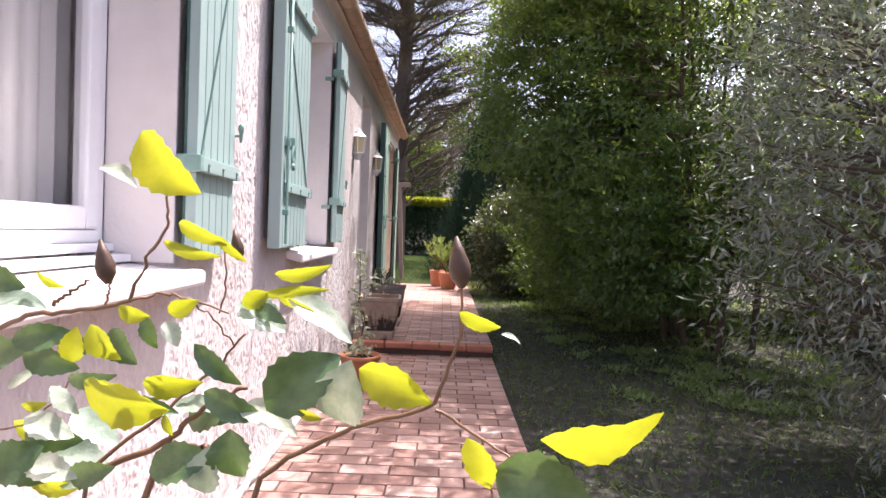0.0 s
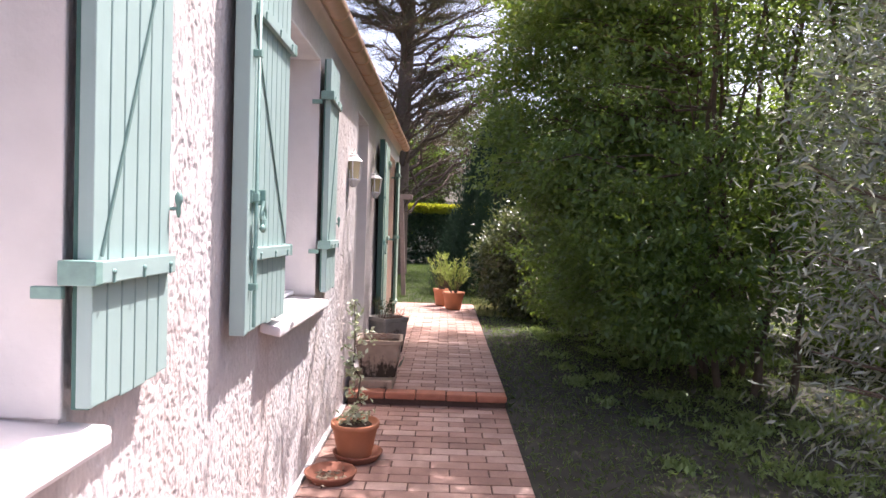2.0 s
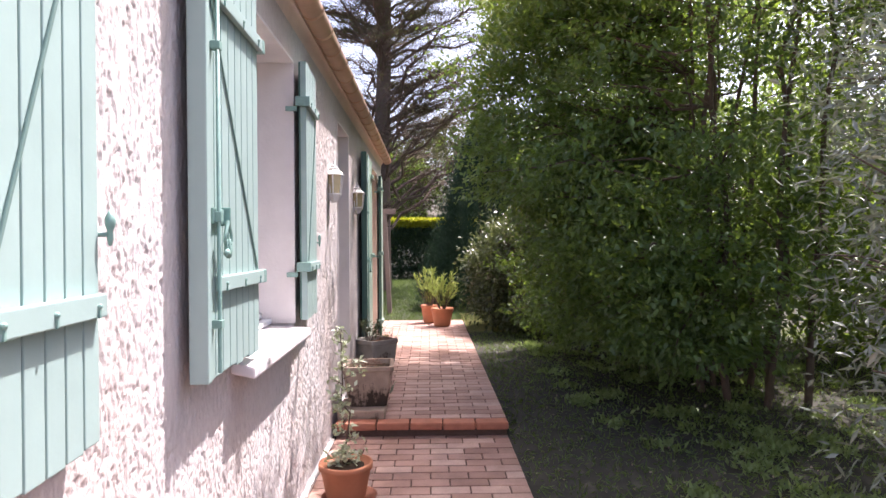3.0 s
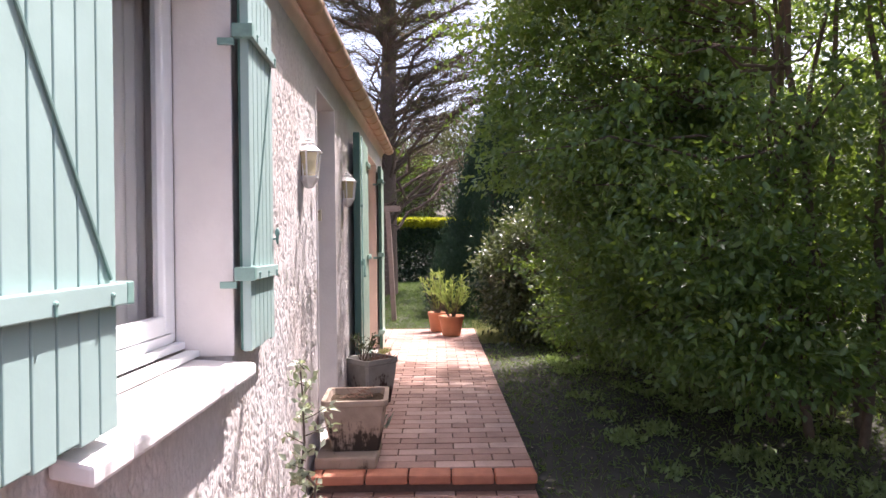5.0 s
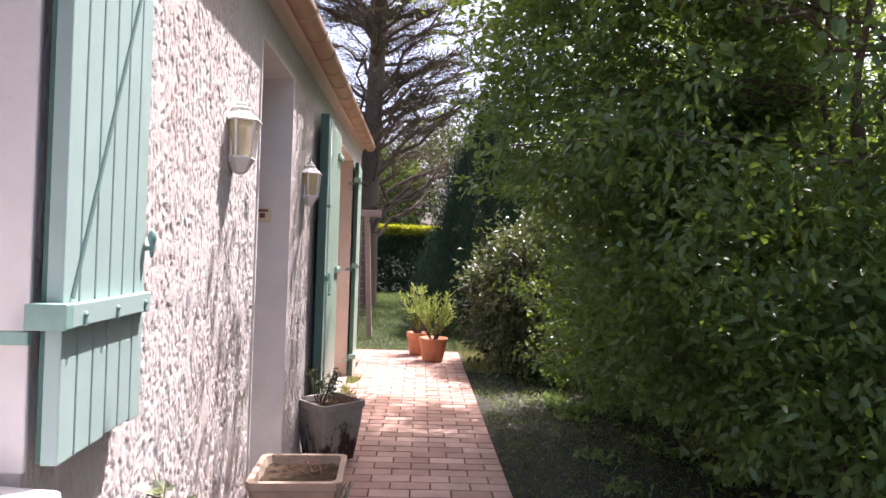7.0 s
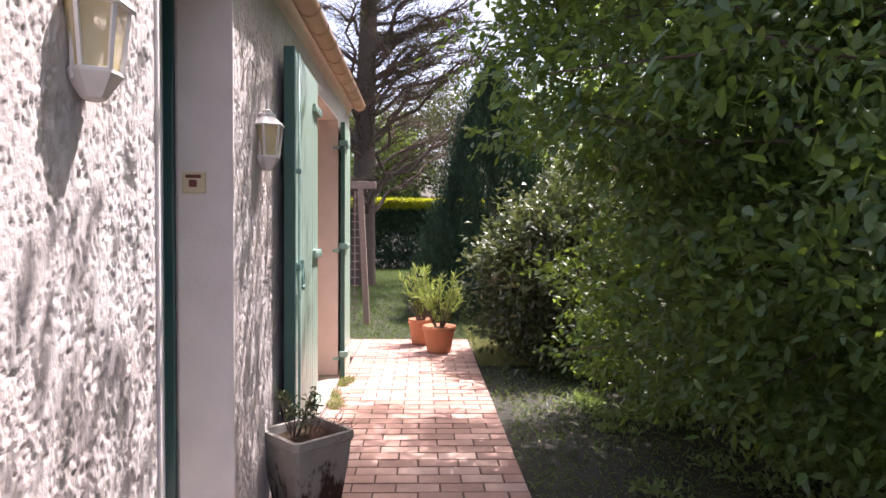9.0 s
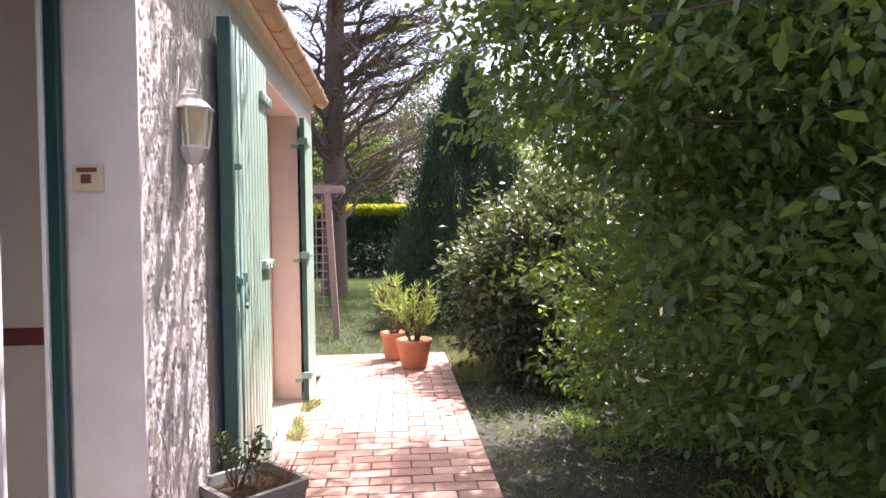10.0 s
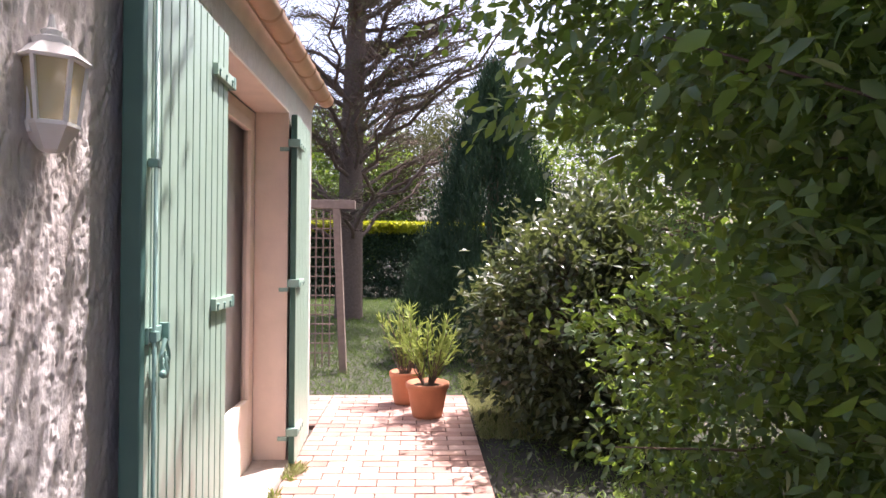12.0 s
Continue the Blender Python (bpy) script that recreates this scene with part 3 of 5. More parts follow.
def window_shutters(w, left=True, right=True):
    st = [0.27, WH - 0.21]
    if left:
        shutter((0.068, w[0] - 0.03, SILL_Z + 0.02), 0.6, 0.565, WH, 8, st, -1, "pale green boarded window shutter with locking rod, open against the wall", diag=1, astragal=True)
    if right:
        shutter((0.07, w[1] - 0.025, SILL_Z + 0.02), 2.5, 0.38, WH, 6, st, 1, LAB, diag=1)


window_shutters(W1, left=False)
window_shutters(W2)
FLAB = "tall pale green boarded glazed door shutter, open against the wall"
shutter((0.068, FWIN[0] - 0.025, 0.18), 0.6, 0.79, 2.13, 12, [0.2, 1.10, 1.95], -1, "tall pale green boarded door shutter with locking rod, open", astragal=True, short=0.2)
shutter((0.068, FWIN[1] - 0.065, 0.18), 2.5, 0.61, 2.13, 9, [0.2, 1.10, 1.95], 1, FLAB, short=0.2)

# ---- glazed door and entrance ----
g = thing("glazed_door", (-0.2, 8.53, 0.17), "salmon painted glazed door in its recess", "door", kind="structure")
bm = bmesh.new()
for a, b in ((0.012, 0.08), (0.69, 0.76), (1.36, 1.428)):
    box(bm, -0.04, 0.0, a, b, 0.0, 2.15, 0.006)
box(bm, -0.04, 0.0, 0.08, 1.36, 2.09, 2.15, 0.006)
part("door_frame", bm, M_PINK, g)
for a, b in ((0.082, 0.688), (0.762, 1.358)):
    bm = bmesh.new()
    box(bm, -0.035, 0.01, a, a + 0.06, 0.0, 2.088, 0.008)
    box(bm, -0.035, 0.01, b - 0.06, b, 0.0, 2.088, 0.008)
    box(bm, -0.035, 0.01, a + 0.06, b - 0.06, 0.0, 0.42, 0.008)
    box(bm, -0.035, 0.01, a + 0.06, b - 0.06, 2.02, 2.088, 0.008)
    part("door_leaf", bm, M_PINK, g)
    boxed("pane", (-0.015, -0.01, a + 0.058, b - 0.058, 0.41, 2.03), M_GLASS, g).visible_shadow = False
boxed("door_curtain", (-0.30, -0.29, 8.5, 10.0, 0.2, 2.3), M_CURTAIN, kind="structure")
boxed("threshold", (-0.2, 0.03, FWIN[0] + 0.001, FWIN[1] - 0.001, 0.1, 0.19), M_THRESH, bev=0.01, kind="structure")

d = thing("entrance_door", (-0.2, 6.63, 0.16), "dark green door frame of the open entrance", "door", kind="structure")
bm = bmesh.new()
box(bm, -0.042, -0.005, 0.308, 0.333, 0, 2.165, 0.005)
box(bm, -0.075, -0.005, -0.328, -0.255, 0, 2.165, 0.006)
box(bm, -0.06, -0.005, -0.255, 0.308, 2.125, 2.165, 0.005)
part("door_frame", bm, M_DARKGREEN, d)
part("door_stop", box(bmesh.new(), -0.058, -0.043, 0.30, 0.333, 0, 2.125, 0.004), M_PVC, d, "pale inner edge of the door frame")

# ---- eaves ----
bm = bmesh.new()
N_ = 10
for i in range(N_):
    a0, a1 = math.pi * i / N_ / 2, math.pi * (i + 1) / N_ / 2
    p = [(0.034 * (1 - math.cos(a)), TOP - 0.05 + 0.08 * math.sin(a)) for a in (a0, a1)]
    vs = [bm.verts.new((x, y, z)) for (x, z), y in ((p[0], START), (p[0], END), (p[1], END), (p[1], START))]
    bm.faces.new(vs)
box(bm, -0.1, 0.034, START, END, TOP + 0.03, TOP + 0.06)
part("cornice", bm, M_PINK, label="salmon moulded cornice under the gutter", kind="structure")


def gutter():
    g = thing("gutter", (0.082, START, TOP + 0.085), "sand coloured half-round gutter with joint bands along the eaves", "gutter")
    ln = 10.95 - START
    V, F = [], []
    n = 14
    for r, flip in ((0.062, 0), (0.058, 1)):
        for y in (0, ln):
            for k in range(n + 1):
                a = math.pi + math.pi * k / n
                V.append((r * math.cos(a), y, r * math.sin(a)))
    for s in (0, 1):
        b = s * 2 * (n + 1)
        for k in range(n):
            F.append((b + k, b + k + 1, b + n + 1 + k + 1, b + n + 1 + k))
    o = 2 * (n + 1)
    for k in range(n):
        F.append((k, k + 1, o + k + 1, o + k))
    raw_part("gutter_body", V, F, M_GUTTER, g, smooth=True)
    bm = bmesh.new()
    vs = [bm.verts.new((0.0615 * math.cos(math.pi + math.pi * k / n), ln, 0.0615 * math.sin(math.pi + math.pi * k / n))) for k in range(n + 1)]
    bm.faces.new(vs)
    part("end_cap", bm, M_GUTTER, g)
    y = 0.2
    while y < ln:
        V, F = [], []
        for r in (0.0625, 0.0665):
            for yy in (0, 0.022):
                for k in range(n + 1):
                    a = math.pi + math.pi * k / n
                    V.append((r * math.cos(a), y + yy, r * math.sin(a)))
        m = n + 1
        for k in range(n):
            F += [(2 * m + k, 2 * m + k + 1, 3 * m + k + 1, 3 * m + k), (k, k + 1, 2 * m + k + 1, 2 * m + k), (m + k, m + k + 1, 3 * m + k + 1, 3 * m + k)]
        raw_part("bracket", V, F, M_GUTTER, g, smooth=True)
        y += 0.33


gutter()


def roof():
    r = thing("roof", (0, START, TOP + 0.06), "red brown tiled roof sloping up from the gutter", "roof", kind="structure")
    slope = math.tan(radians(17))
    bm = bmesh.new()
    x0, x1 = -0.02, -4.2
    vs = [(x0, 0, 0), (x1, 0, (x0 - x1) * slope), (x1, END - START + 0.1, (x0 - x1) * slope), (x0, END - START + 0.1, 0)]
    bot = [bm.verts.new(v) for v in vs]
    top = [bm.verts.new((x, y, z + 0.04)) for x, y, z in vs]
    bm.faces.new(bot)
    bm.faces.new(top)
    for k in range(4):
        bm.faces.new((bot[k], bot[(k + 1) % 4], top[(k + 1) % 4], top[k]))
    part("roof_slab", bm, M_TILE, r)
    n = 8
    base = bmesh.new()
    for k in range(n):
        a0, a1 = math.pi * k / n, math.pi * (k + 1) / n
        q = []
        for a, x, s in ((a0, 0.115, 1.0), (a1, 0.115, 1.0), (a1, -0.42, 0.8), (a0, -0.42, 0.8)):
            q.append(base.verts.new((x, 0.085 * s * math.cos(a), 0.045 - x * slope + 0.062 * s * math.sin(a))))
        base.faces.new(q)
    bmesh.ops.remove_doubles(base, verts=base.verts, dist=0.0005)
    bmesh.ops.solidify(base, geom=base.faces[:], thickness=0.012)
    me = bpy.data.meshes.new("tile")
    base.to_mesh(me)
    base.free()
    me.materials.append(M_TILE)
    y = 0.1
    k = 0
    while y < END - START + 0.1:
        o = new("tile", me)
        o.parent = r
        o.location = (0, y, 0)
        y += 0.19
        k += 1
    bm = bmesh.new()
    box(bm, -4.2, -4.1, 0, END - START, -0.3, (4.1) * slope)
    part("ridge_wall", bm, M_SMOOTH, r)
    bm = bmesh.new()
    vs = [bm.verts.new(v) for v in ((0.0, END - START, 0), (-4.2, END - START, 0), (-4.2, END - START, 4.18 * slope))]
    bm.faces.new(vs)
    part("gable", bm, M_SMOOTH, r)


roof()

# ---- paths ----
BRX, BRY = 0.22, 0.110
boxed("path_bed", (0.03, 1.24, 0.4, 5.905, -0.05, LOW_Z - 0.008), M_MORTAR, label="dark joints of the lower brick path", kind="structure")
boxed("path_bed", (-0.95, 0.03, 10.915, 11.96, -0.05, UP_Z - 0.008), M_MORTAR, label="dark joints of the paving behind the house", kind="structure")
boxed("path_bed", (0.03, 1.24, 5.98, 11.96, -0.05, UP_Z - 0.008), M_MORTAR, label="dark joints of the upper brick path", kind="structure")


def make_brick_mat():
    m, n, l, b = material("brick_red", 0.55, 0.45)
    o = n.new("ShaderNodeObjectInfo")
    c = ramp(n, l, o.outputs["Random"], [(0.0, (0.29, 0.165, 0.13)), (0.5, (0.40, 0.24, 0.19)), (1.0, (0.52, 0.36, 0.30))])
    v = coords(n, l, (1, 1, 1), "World")
    st = ramp(n, l, noise_tex(n, l, v, 5, 6, 0.65), [(0.3, (0.68, 0.66, 0.66)), (0.6, (1, 1, 1)), (0.8, (1.12, 1.1, 1.08))])
    gr = ramp(n, l, noise_tex(n, l, v, 120, 3), [(0.3, (0.85, 0.85, 0.85)), (0.7, (1.08, 1.08, 1.08))])
    c = mix(n, l, 1.0, mix(n, l, 1.0, c, st, "MULTIPLY"), gr, "MULTIPLY")
    l.new(c, b.inputs["Base Color"])
    bump(n, l, b, noise_tex(n, l, v, 160, 4), 0.4, 0.002)
    return m


M_BRICK = make_brick_mat()


# ---- planters and pots ----
def square_planter(loc, turn, w, h, mat, label, streaks):
    p = thing("planter", loc, label, "planter")
    p.rotation_euler = (0, 0, radians(turn))
    s2 = math.sqrt(0.5)
    bm = bmesh.new()
    prof = [(w * 0.37, 0), (w * 0.46, h * 0.55), (w * 0.495, h * 0.88), (w * 0.52, h * 0.9), (w * 0.52, h), (w * 0.45, h), (w * 0.42, h - 0.05)]
    rings = []
    for r, z in prof:
        c = r * 0.12
        rings.append([bm.verts.new((x, y, z)) for x, y in ((r - c, -r), (r, -r + c), (r, r - c), (r - c, r), (-r + c, r), (-r, r - c), (-r, -r + c), (-r + c, -r))])
    for a, b in zip(rings, rings[1:]):
        for k in range(8):
            bm.faces.new((a[k], a[(k + 1) % 8], b[(k + 1) % 8], b[k]))
    bm.faces.new(rings[0])
    bm.faces.new(rings[-1])
    part("container", bm, mat, p)
    bm = bmesh.new()
    r = w * 0.43
    n = 10
    g = [[bm.verts.new((-r + 2 * r * i / n, -r + 2 * r * j / n, h - 0.035 + 0.014 * noise.noise((i * 0.7, j * 0.7, w)))) for i in range(n + 1)] for j in range(n + 1)]
    for j in range(n):
        for i in range(n):
            bm.faces.new((g[j][i], g[j][i + 1], g[j + 1][i + 1], g[j + 1][i]))
    part("earth", bm, M_SOIL, p, "dry brown potting soil")
    return p


def round_pot(loc, r, h, label, soil=True):
    p = thing("flower_pot", loc, label, "flower pot")
    prof = [(r * 0.66, 0), (r * 0.72, h * 0.1), (r * 0.93, h * 0.83), (r * 0.95, h * 0.84), (r, h * 0.85), (r * 1.01, h * 0.97), (r * 0.99, h), (r * 0.92, h), (r * 0.90, h * 0.9)]
    part("pot_body", ring_mesh(bmesh.new(), prof, 32), M_TERRA, p, smooth=True)
    if soil:
        part("earth", ring_mesh(bmesh.new(), [(r * 0.9, h * 0.88), (r * 0.5, h * 0.92), (0.01, h * 0.93)], 16), M_SOIL, p, "dark potting soil")
    return p


def saucer(loc, r, label):
    s = thing("saucer", loc, label, "plant saucer")
    part("dish", ring_mesh(bmesh.new(), [(r * 0.8, 0), (r * 0.97, 0.035), (r, 0.045), (r * 0.93, 0.045), (r * 0.78, 0.014), (0.01, 0.014)], 32), M_DISH, s, smooth=True)
    return s


boxed("paving_block", (0.03, 0.37, 5.97, 6.36, UP_Z, UP_Z + 0.065), M_CONC, bev=0.012)
bpy.data.objects["paving_block"]["label"] = "worn concrete block under the pale planter on the brick path"
bpy.data.objects["paving_block"]["category"] = "paving block"
square_planter((0.235, 6.22, UP_Z + 0.065), 3, 0.36, 0.295, M_CONC, "pale tapered square concrete planter with dark stains, nearly bare soil", 1)
square_planter((0.18, 7.50, UP_Z), 43, 0.31, 0.355, M_CONC2, "dark weathered square concrete planter holding a small shrub and dry stalks", 2)
saucer((0.27, 4.75, LOW_Z), 0.145, "terracotta saucer under a pot on the brick path")
round_pot((0.25, 4.76, LOW_Z + 0.015), 0.14, 0.20, "terracotta pot with a thin tall white-leaved shrub, standing on a saucer")
saucer((0.17, 4.43, LOW_Z), 0.14, "empty terracotta saucer with dry leaves on the brick path")
round_pot((0.89, 11.17, UP_Z), 0.175, 0.275, "orange plastic pot with an oleander at the end of the path")
round_pot((0.70, 11.62, UP_Z), 0.14, 0.28, "orange pot with an oleander behind the larger one")


# ---- wall lanterns ----
def lantern(y, z, label):
    q = thing("wall_lantern", (0.006, y, z), label, "wall lantern")
    q.scale = (0.71, 0.71, 0.71)
    c = (0.038, 0)
    six = math.pi / 6
    part("cap", ring_mesh(ring_mesh(bmesh.new(), [(0.108, 0.255), (0.112, 0.262), (0.06, 0.305), (0.05, 0.31)], 6, c, six), [(0.05, 0.308), (0.052, 0.325), (0.028, 0.335), (0.03, 0.35), (0.012, 0.36), (0.006, 0.4)], 12, c), M_WHITE, q)
    part("base_cup", ring_mesh(bmesh.new(), [(0.02, -0.012), (0.034, -0.004), (0.05, 0.02), (0.074, 0.058), (0.078, 0.064), (0.078, 0.075), (0.07, 0.078)], 6, c, six), M_WHITE, q)
    for k in range(6):
        bm = bmesh.new()
        a = six + k * math.pi / 3
        p0, p1 = Vector((c[0] + 0.072 * math.cos(a), 0.072 * math.sin(a), 0.072)), Vector((c[0] + 0.095 * math.cos(a), 0.095 * math.sin(a), 0.258))
        bar = bmesh.ops.create_cube(bm, size=1)
        mat = Matrix.Translation((p0 + p1) / 2) @ (p1 - p0).to_track_quat("Z", "X").to_matrix().to_4x4() @ Matrix.Diagonal((0.011, 0.011, (p1 - p0).length, 1))
        bmesh.ops.transform(bm, verts=bar["verts"], matrix=mat)
        part("cage_bar", bm, M_WHITE, q)
    for k in range(6):
        bm = bmesh.new()
        a0, a1 = six + k * math.pi / 3, six + (k + 1) * math.pi / 3
        vs = [bm.verts.new((c[0] + r * math.cos(a), r * math.sin(a), zz)) for a, r, zz in ((a0, 0.068, 0.075), (a1, 0.068, 0.075), (a1, 0.091, 0.256), (a0, 0.091, 0.256))]
        bm.faces.new(vs)
        part("pane", bm, M_LAMPGLASS, q, "yellowed clear lantern pane")
    part("bulb", ring_mesh(bmesh.new(), [(0.012, 0.08), (0.014, 0.11), (0.03, 0.14), (0.034, 0.165), (0.026, 0.19), (0.004, 0.205)], 14, c), M_WHITE, q, smooth=True)
    part("wall_plate", box(bmesh.new(), 0.0, 0.012, -0.06, 0.06, 0.04, 0.25, 0.004), M_WHITE, q)
    return q


M_LAMPGLASS, n_, l_, b_ = material("lantern_glass", 0.25, 0.5)
b_.inputs["Base Color"].default_value = (0.78, 0.66, 0.34, 1)
b_.inputs["Alpha"].default_value = 0.48
lantern(5.90, 1.70, "white lantern with yellowed panes on the sunlit rough wall")
lantern(7.37, 1.69, "white lantern with yellowed panes on the shaded rough wall")

# ---- vegetation ----
def big_tree(loc, stems, blobs, n_clumps, per, leaf, spread, seed, mat, label, name="tree", leafw=0.5, flat=0.6, trunk_r=0.06, segs=1):
    rng = np.random.default_rng(seed)
    t = thing(name, loc, label, "tree")
    base = np.array(loc)
    lines, CC, DD = [], [], []
    for c, r, share in blobs:
        cc, dd = blob_clumps(rng, int(n_clumps * share), np.array(c) - base, r)
        CC.append(cc)
        DD.append(dd)
    CC, DD = np.concatenate(CC), np.concatenate(DD)
    keep = CC[:, 2] > 0.12
    CC, DD = CC[keep], DD[keep]
    tips = []
    for (dx, dy, h, lx, ly) in stems:
        ln = limb(rng, (dx, dy, -0.1), (dx + lx, dy + ly, h), trunk_r * rng.uniform(0.7, 1.2), 0.010, 10, 0.035)
        lines.append(ln)
        tips.append(ln[3:, :3])
    tips = np.concatenate(tips)
    V, F = tubes(lines, 7)
    raw_part("trunk", V, F, M_BARK, t, smooth=True)
    br = []
    for i in rng.choice(len(CC), min(len(CC), 260), replace=False):
        j = np.argmin(np.linalg.norm(tips - CC[i] + np.array([0, 0, 0.3]), axis=1))
        br.append(limb(rng, tips[j], CC[i], 0.014, 0.003, 5, 0.15))
    V, F = tubes(br, 4)
    raw_part("branch", V, F, M_BARK, t, "thin dark branches inside the crown", True, "stuff")
    C, D = clump_leaves(rng, CC, DD, per, spread, flat)
    leaf_mesh("crown", C, D, leaf, leaf * leafw, rng, mat, t, segs=segs)
    return t


TREE_LABEL = "tall bushy many-stemmed broadleaf tree, dark green, beside the path"
big_tree((3.1, 7.0, 0.08), [(rx, ry, 4.4, lx, ly) for rx, ry, lx, ly in ((0, 0, 0.2, 0), (0.3, 0.6, 0.3, 0.5), (0.1, -0.3, -0.3, -0.3), (0.5, -0.2, 0.4, 0.2), (0.2, 0.8, 0.1, 0.4), (0.5, 0.3, -0.3, 0.3), (0.3, -0.5, 0.2, -0.3), (0.45, 0.1, 0.1, 0.1), (0.2, 0.3, -0.2, 0.1), (0.7, -0.4, 0.2, -0.1), (0.15, 0.1, 0.35, -0.2))],
         [((2.95, 6.9, 3.25), (1.75, 1.65, 2.4), 0.46), ((2.85, 7.1, 1.2), (1.15, 1.4, 0.8), 0.2), ((2.6, 6.1, 0.85), (0.6, 0.6, 0.5), 0.05), ((3.7, 6.7, 5.0), (1.9, 1.3, 1.5), 0.14), ((2.24, 7.95, 2.75), (1.2, 0.85, 1.35), 0.36), ((2.75, 8.35, 3.3), (1.2, 0.7, 1.5), 0.12), ((0.95, 8.3, 4.4), (0.4, 0.33, 0.8), 0.014), ((2.2, 8.8, 4.35), (0.85, 1.75, 0.4), 0.2), ((2.55, 8.7, 0.95), (0.85, 0.85, 0.75), 0.12)], 2350, 36, 0.060, 0.105, 3, L_TREE, TREE_LABEL, flat=0.4, segs=2, trunk_r=0.032)
big_tree((4.0, 9.5, 0.1), [(rx, ry, 4.0, lx, ly) for rx, ry, lx, ly in ((0, 0, 0.2, 0), (0.3, 0.5, 0.3, 0.5), (-0.3, -0.5, -0.2, -0.2), (-0.5, 0.4, 0.1, 0.2))],
         [((4.35, 9.6, 3.0), (1.5, 1.7, 2.6), 0.5), ((3.6, 9.0, 1.2), (1.0, 1.3, 0.9), 0.3)], 1500, 22, 0.088, 0.12, 4, L_TREE, TREE_LABEL, flat=0.4)
big_tree((5.0, 4.2, 0.0), [(0, 0, 3.5, 0, 0), (0.3, 0.8, 3.6, 0.3, 0.2)], [((5.2, 5.0, 2.6), (1.5, 2.6, 2.7), 0.55), ((2.15, 5.35, 3.75), (0.9, 1.9, 0.5), 0.26)], 1350, 22, 0.085, 0.15, 5, L_TREE, "dense broadleaf tree behind the olive shrub", flat=0.5)
big_tree((4.3, 13.6, 0.1), [(0, 0, 3.0, 0, 0), (0.3, 0.4, 3.0, 0.2, 0.2)], [((4.3, 13.6, 2.9), (1.75, 1.3, 2.8), 1.0)], 900, 22, 0.10, 0.16, 8, L_TREE, "dark broadleaf tree behind the glossy shrub", flat=0.6)
big_tree((5.6, 7.6, 0.0), [(0, 0, 2.6, 0, 0), (0.4, 1.2, 2.2, 0.3, 0.2)], [((5.8, 7.6, 1.3), (0.9, 2.6, 1.6), 1.0)], 1000, 22, 0.09, 0.14, 6, L_HEDGE, "bright sunlit shrubs behind the dark trees", flat=0.8)
big_tree((2.95, 3.2, 0.02), [(0, 0, 2.2, 0.1, 0.2), (0.1, 0.1, 2.3, -0.1, -0.3), (0, 0.1, 2.3, 0.4, 0.3)], [((2.98, 3.3, 1.5), (0.85, 0.85, 1.3), 0.8), ((3.0, 4.0, 2.0), (0.6, 0.6, 0.8), 0.2)], 850, 26, 0.058, 0.12, 7, L_OLIVE, "silver grey olive shrub beside the path", "olive_tree", leafw=0.24, flat=1.0, trunk_r=0.03)
big_tree((2.35, 10.85, 0.1), [(0, 0, 1.3, 0, 0), (0.1, 0.1, 1.3, 0.4, 0.3), (-0.1, 0, 1.2, -0.4, 0)], [((2.12, 10.85, 1.0), (0.78, 0.8, 0.88), 0.85), ((2.2, 10.3, 0.55), (0.5, 0.4, 0.45), 0.15)], 850, 22, 0.085, 0.09, 9, L_VIB, "rounded evergreen shrub with glossy leaves at the lawn edge", "shrub", leafw=0.48, flat=1.0, trunk_r=0.02)

# tall dark conifer
rng = np.random.default_rng(21)
t = thing("cypress", (1.80, 14.6, 0.1), "tall dark green conical cypress on the lawn", "tree")
V, F = tubes([[(0, 0, -0.1, 0.12), (0, 0, 2, 0.08), (0, 0, 4.0, 0.02)]], 8)
raw_part("trunk", V, F, M_BARK, t, smooth=True)
n = 2000
h = rng.uniform(0, 1, n) ** 1.25
a = rng.uniform(0, 2 * math.pi, n)
rad = 1.55 * np.clip(1 - h, 0, 1) ** 0.75 * (0.84 + 0.16 * np.sin(a * 7 + h * 5)) * rng.uniform(0.7, 1.02, n) * np.clip(h * 8 + 0.75, 0, 1)
cc = np.column_stack([rad * np.cos(a), rad * np.sin(a), 0.1 + h * 3.7])
dd = np.column_stack([np.cos(a) * 0.45, np.sin(a) * 0.45, np.ones(n) * 1.1])
C, D = clump_leaves(rng, cc, dd, 34, 0.055, 2.2)
D[:, 2] += 1.2
leaf_mesh("crown", C, D, 0.085, 0.014, rng, L_CONIF, t, up=0.2)

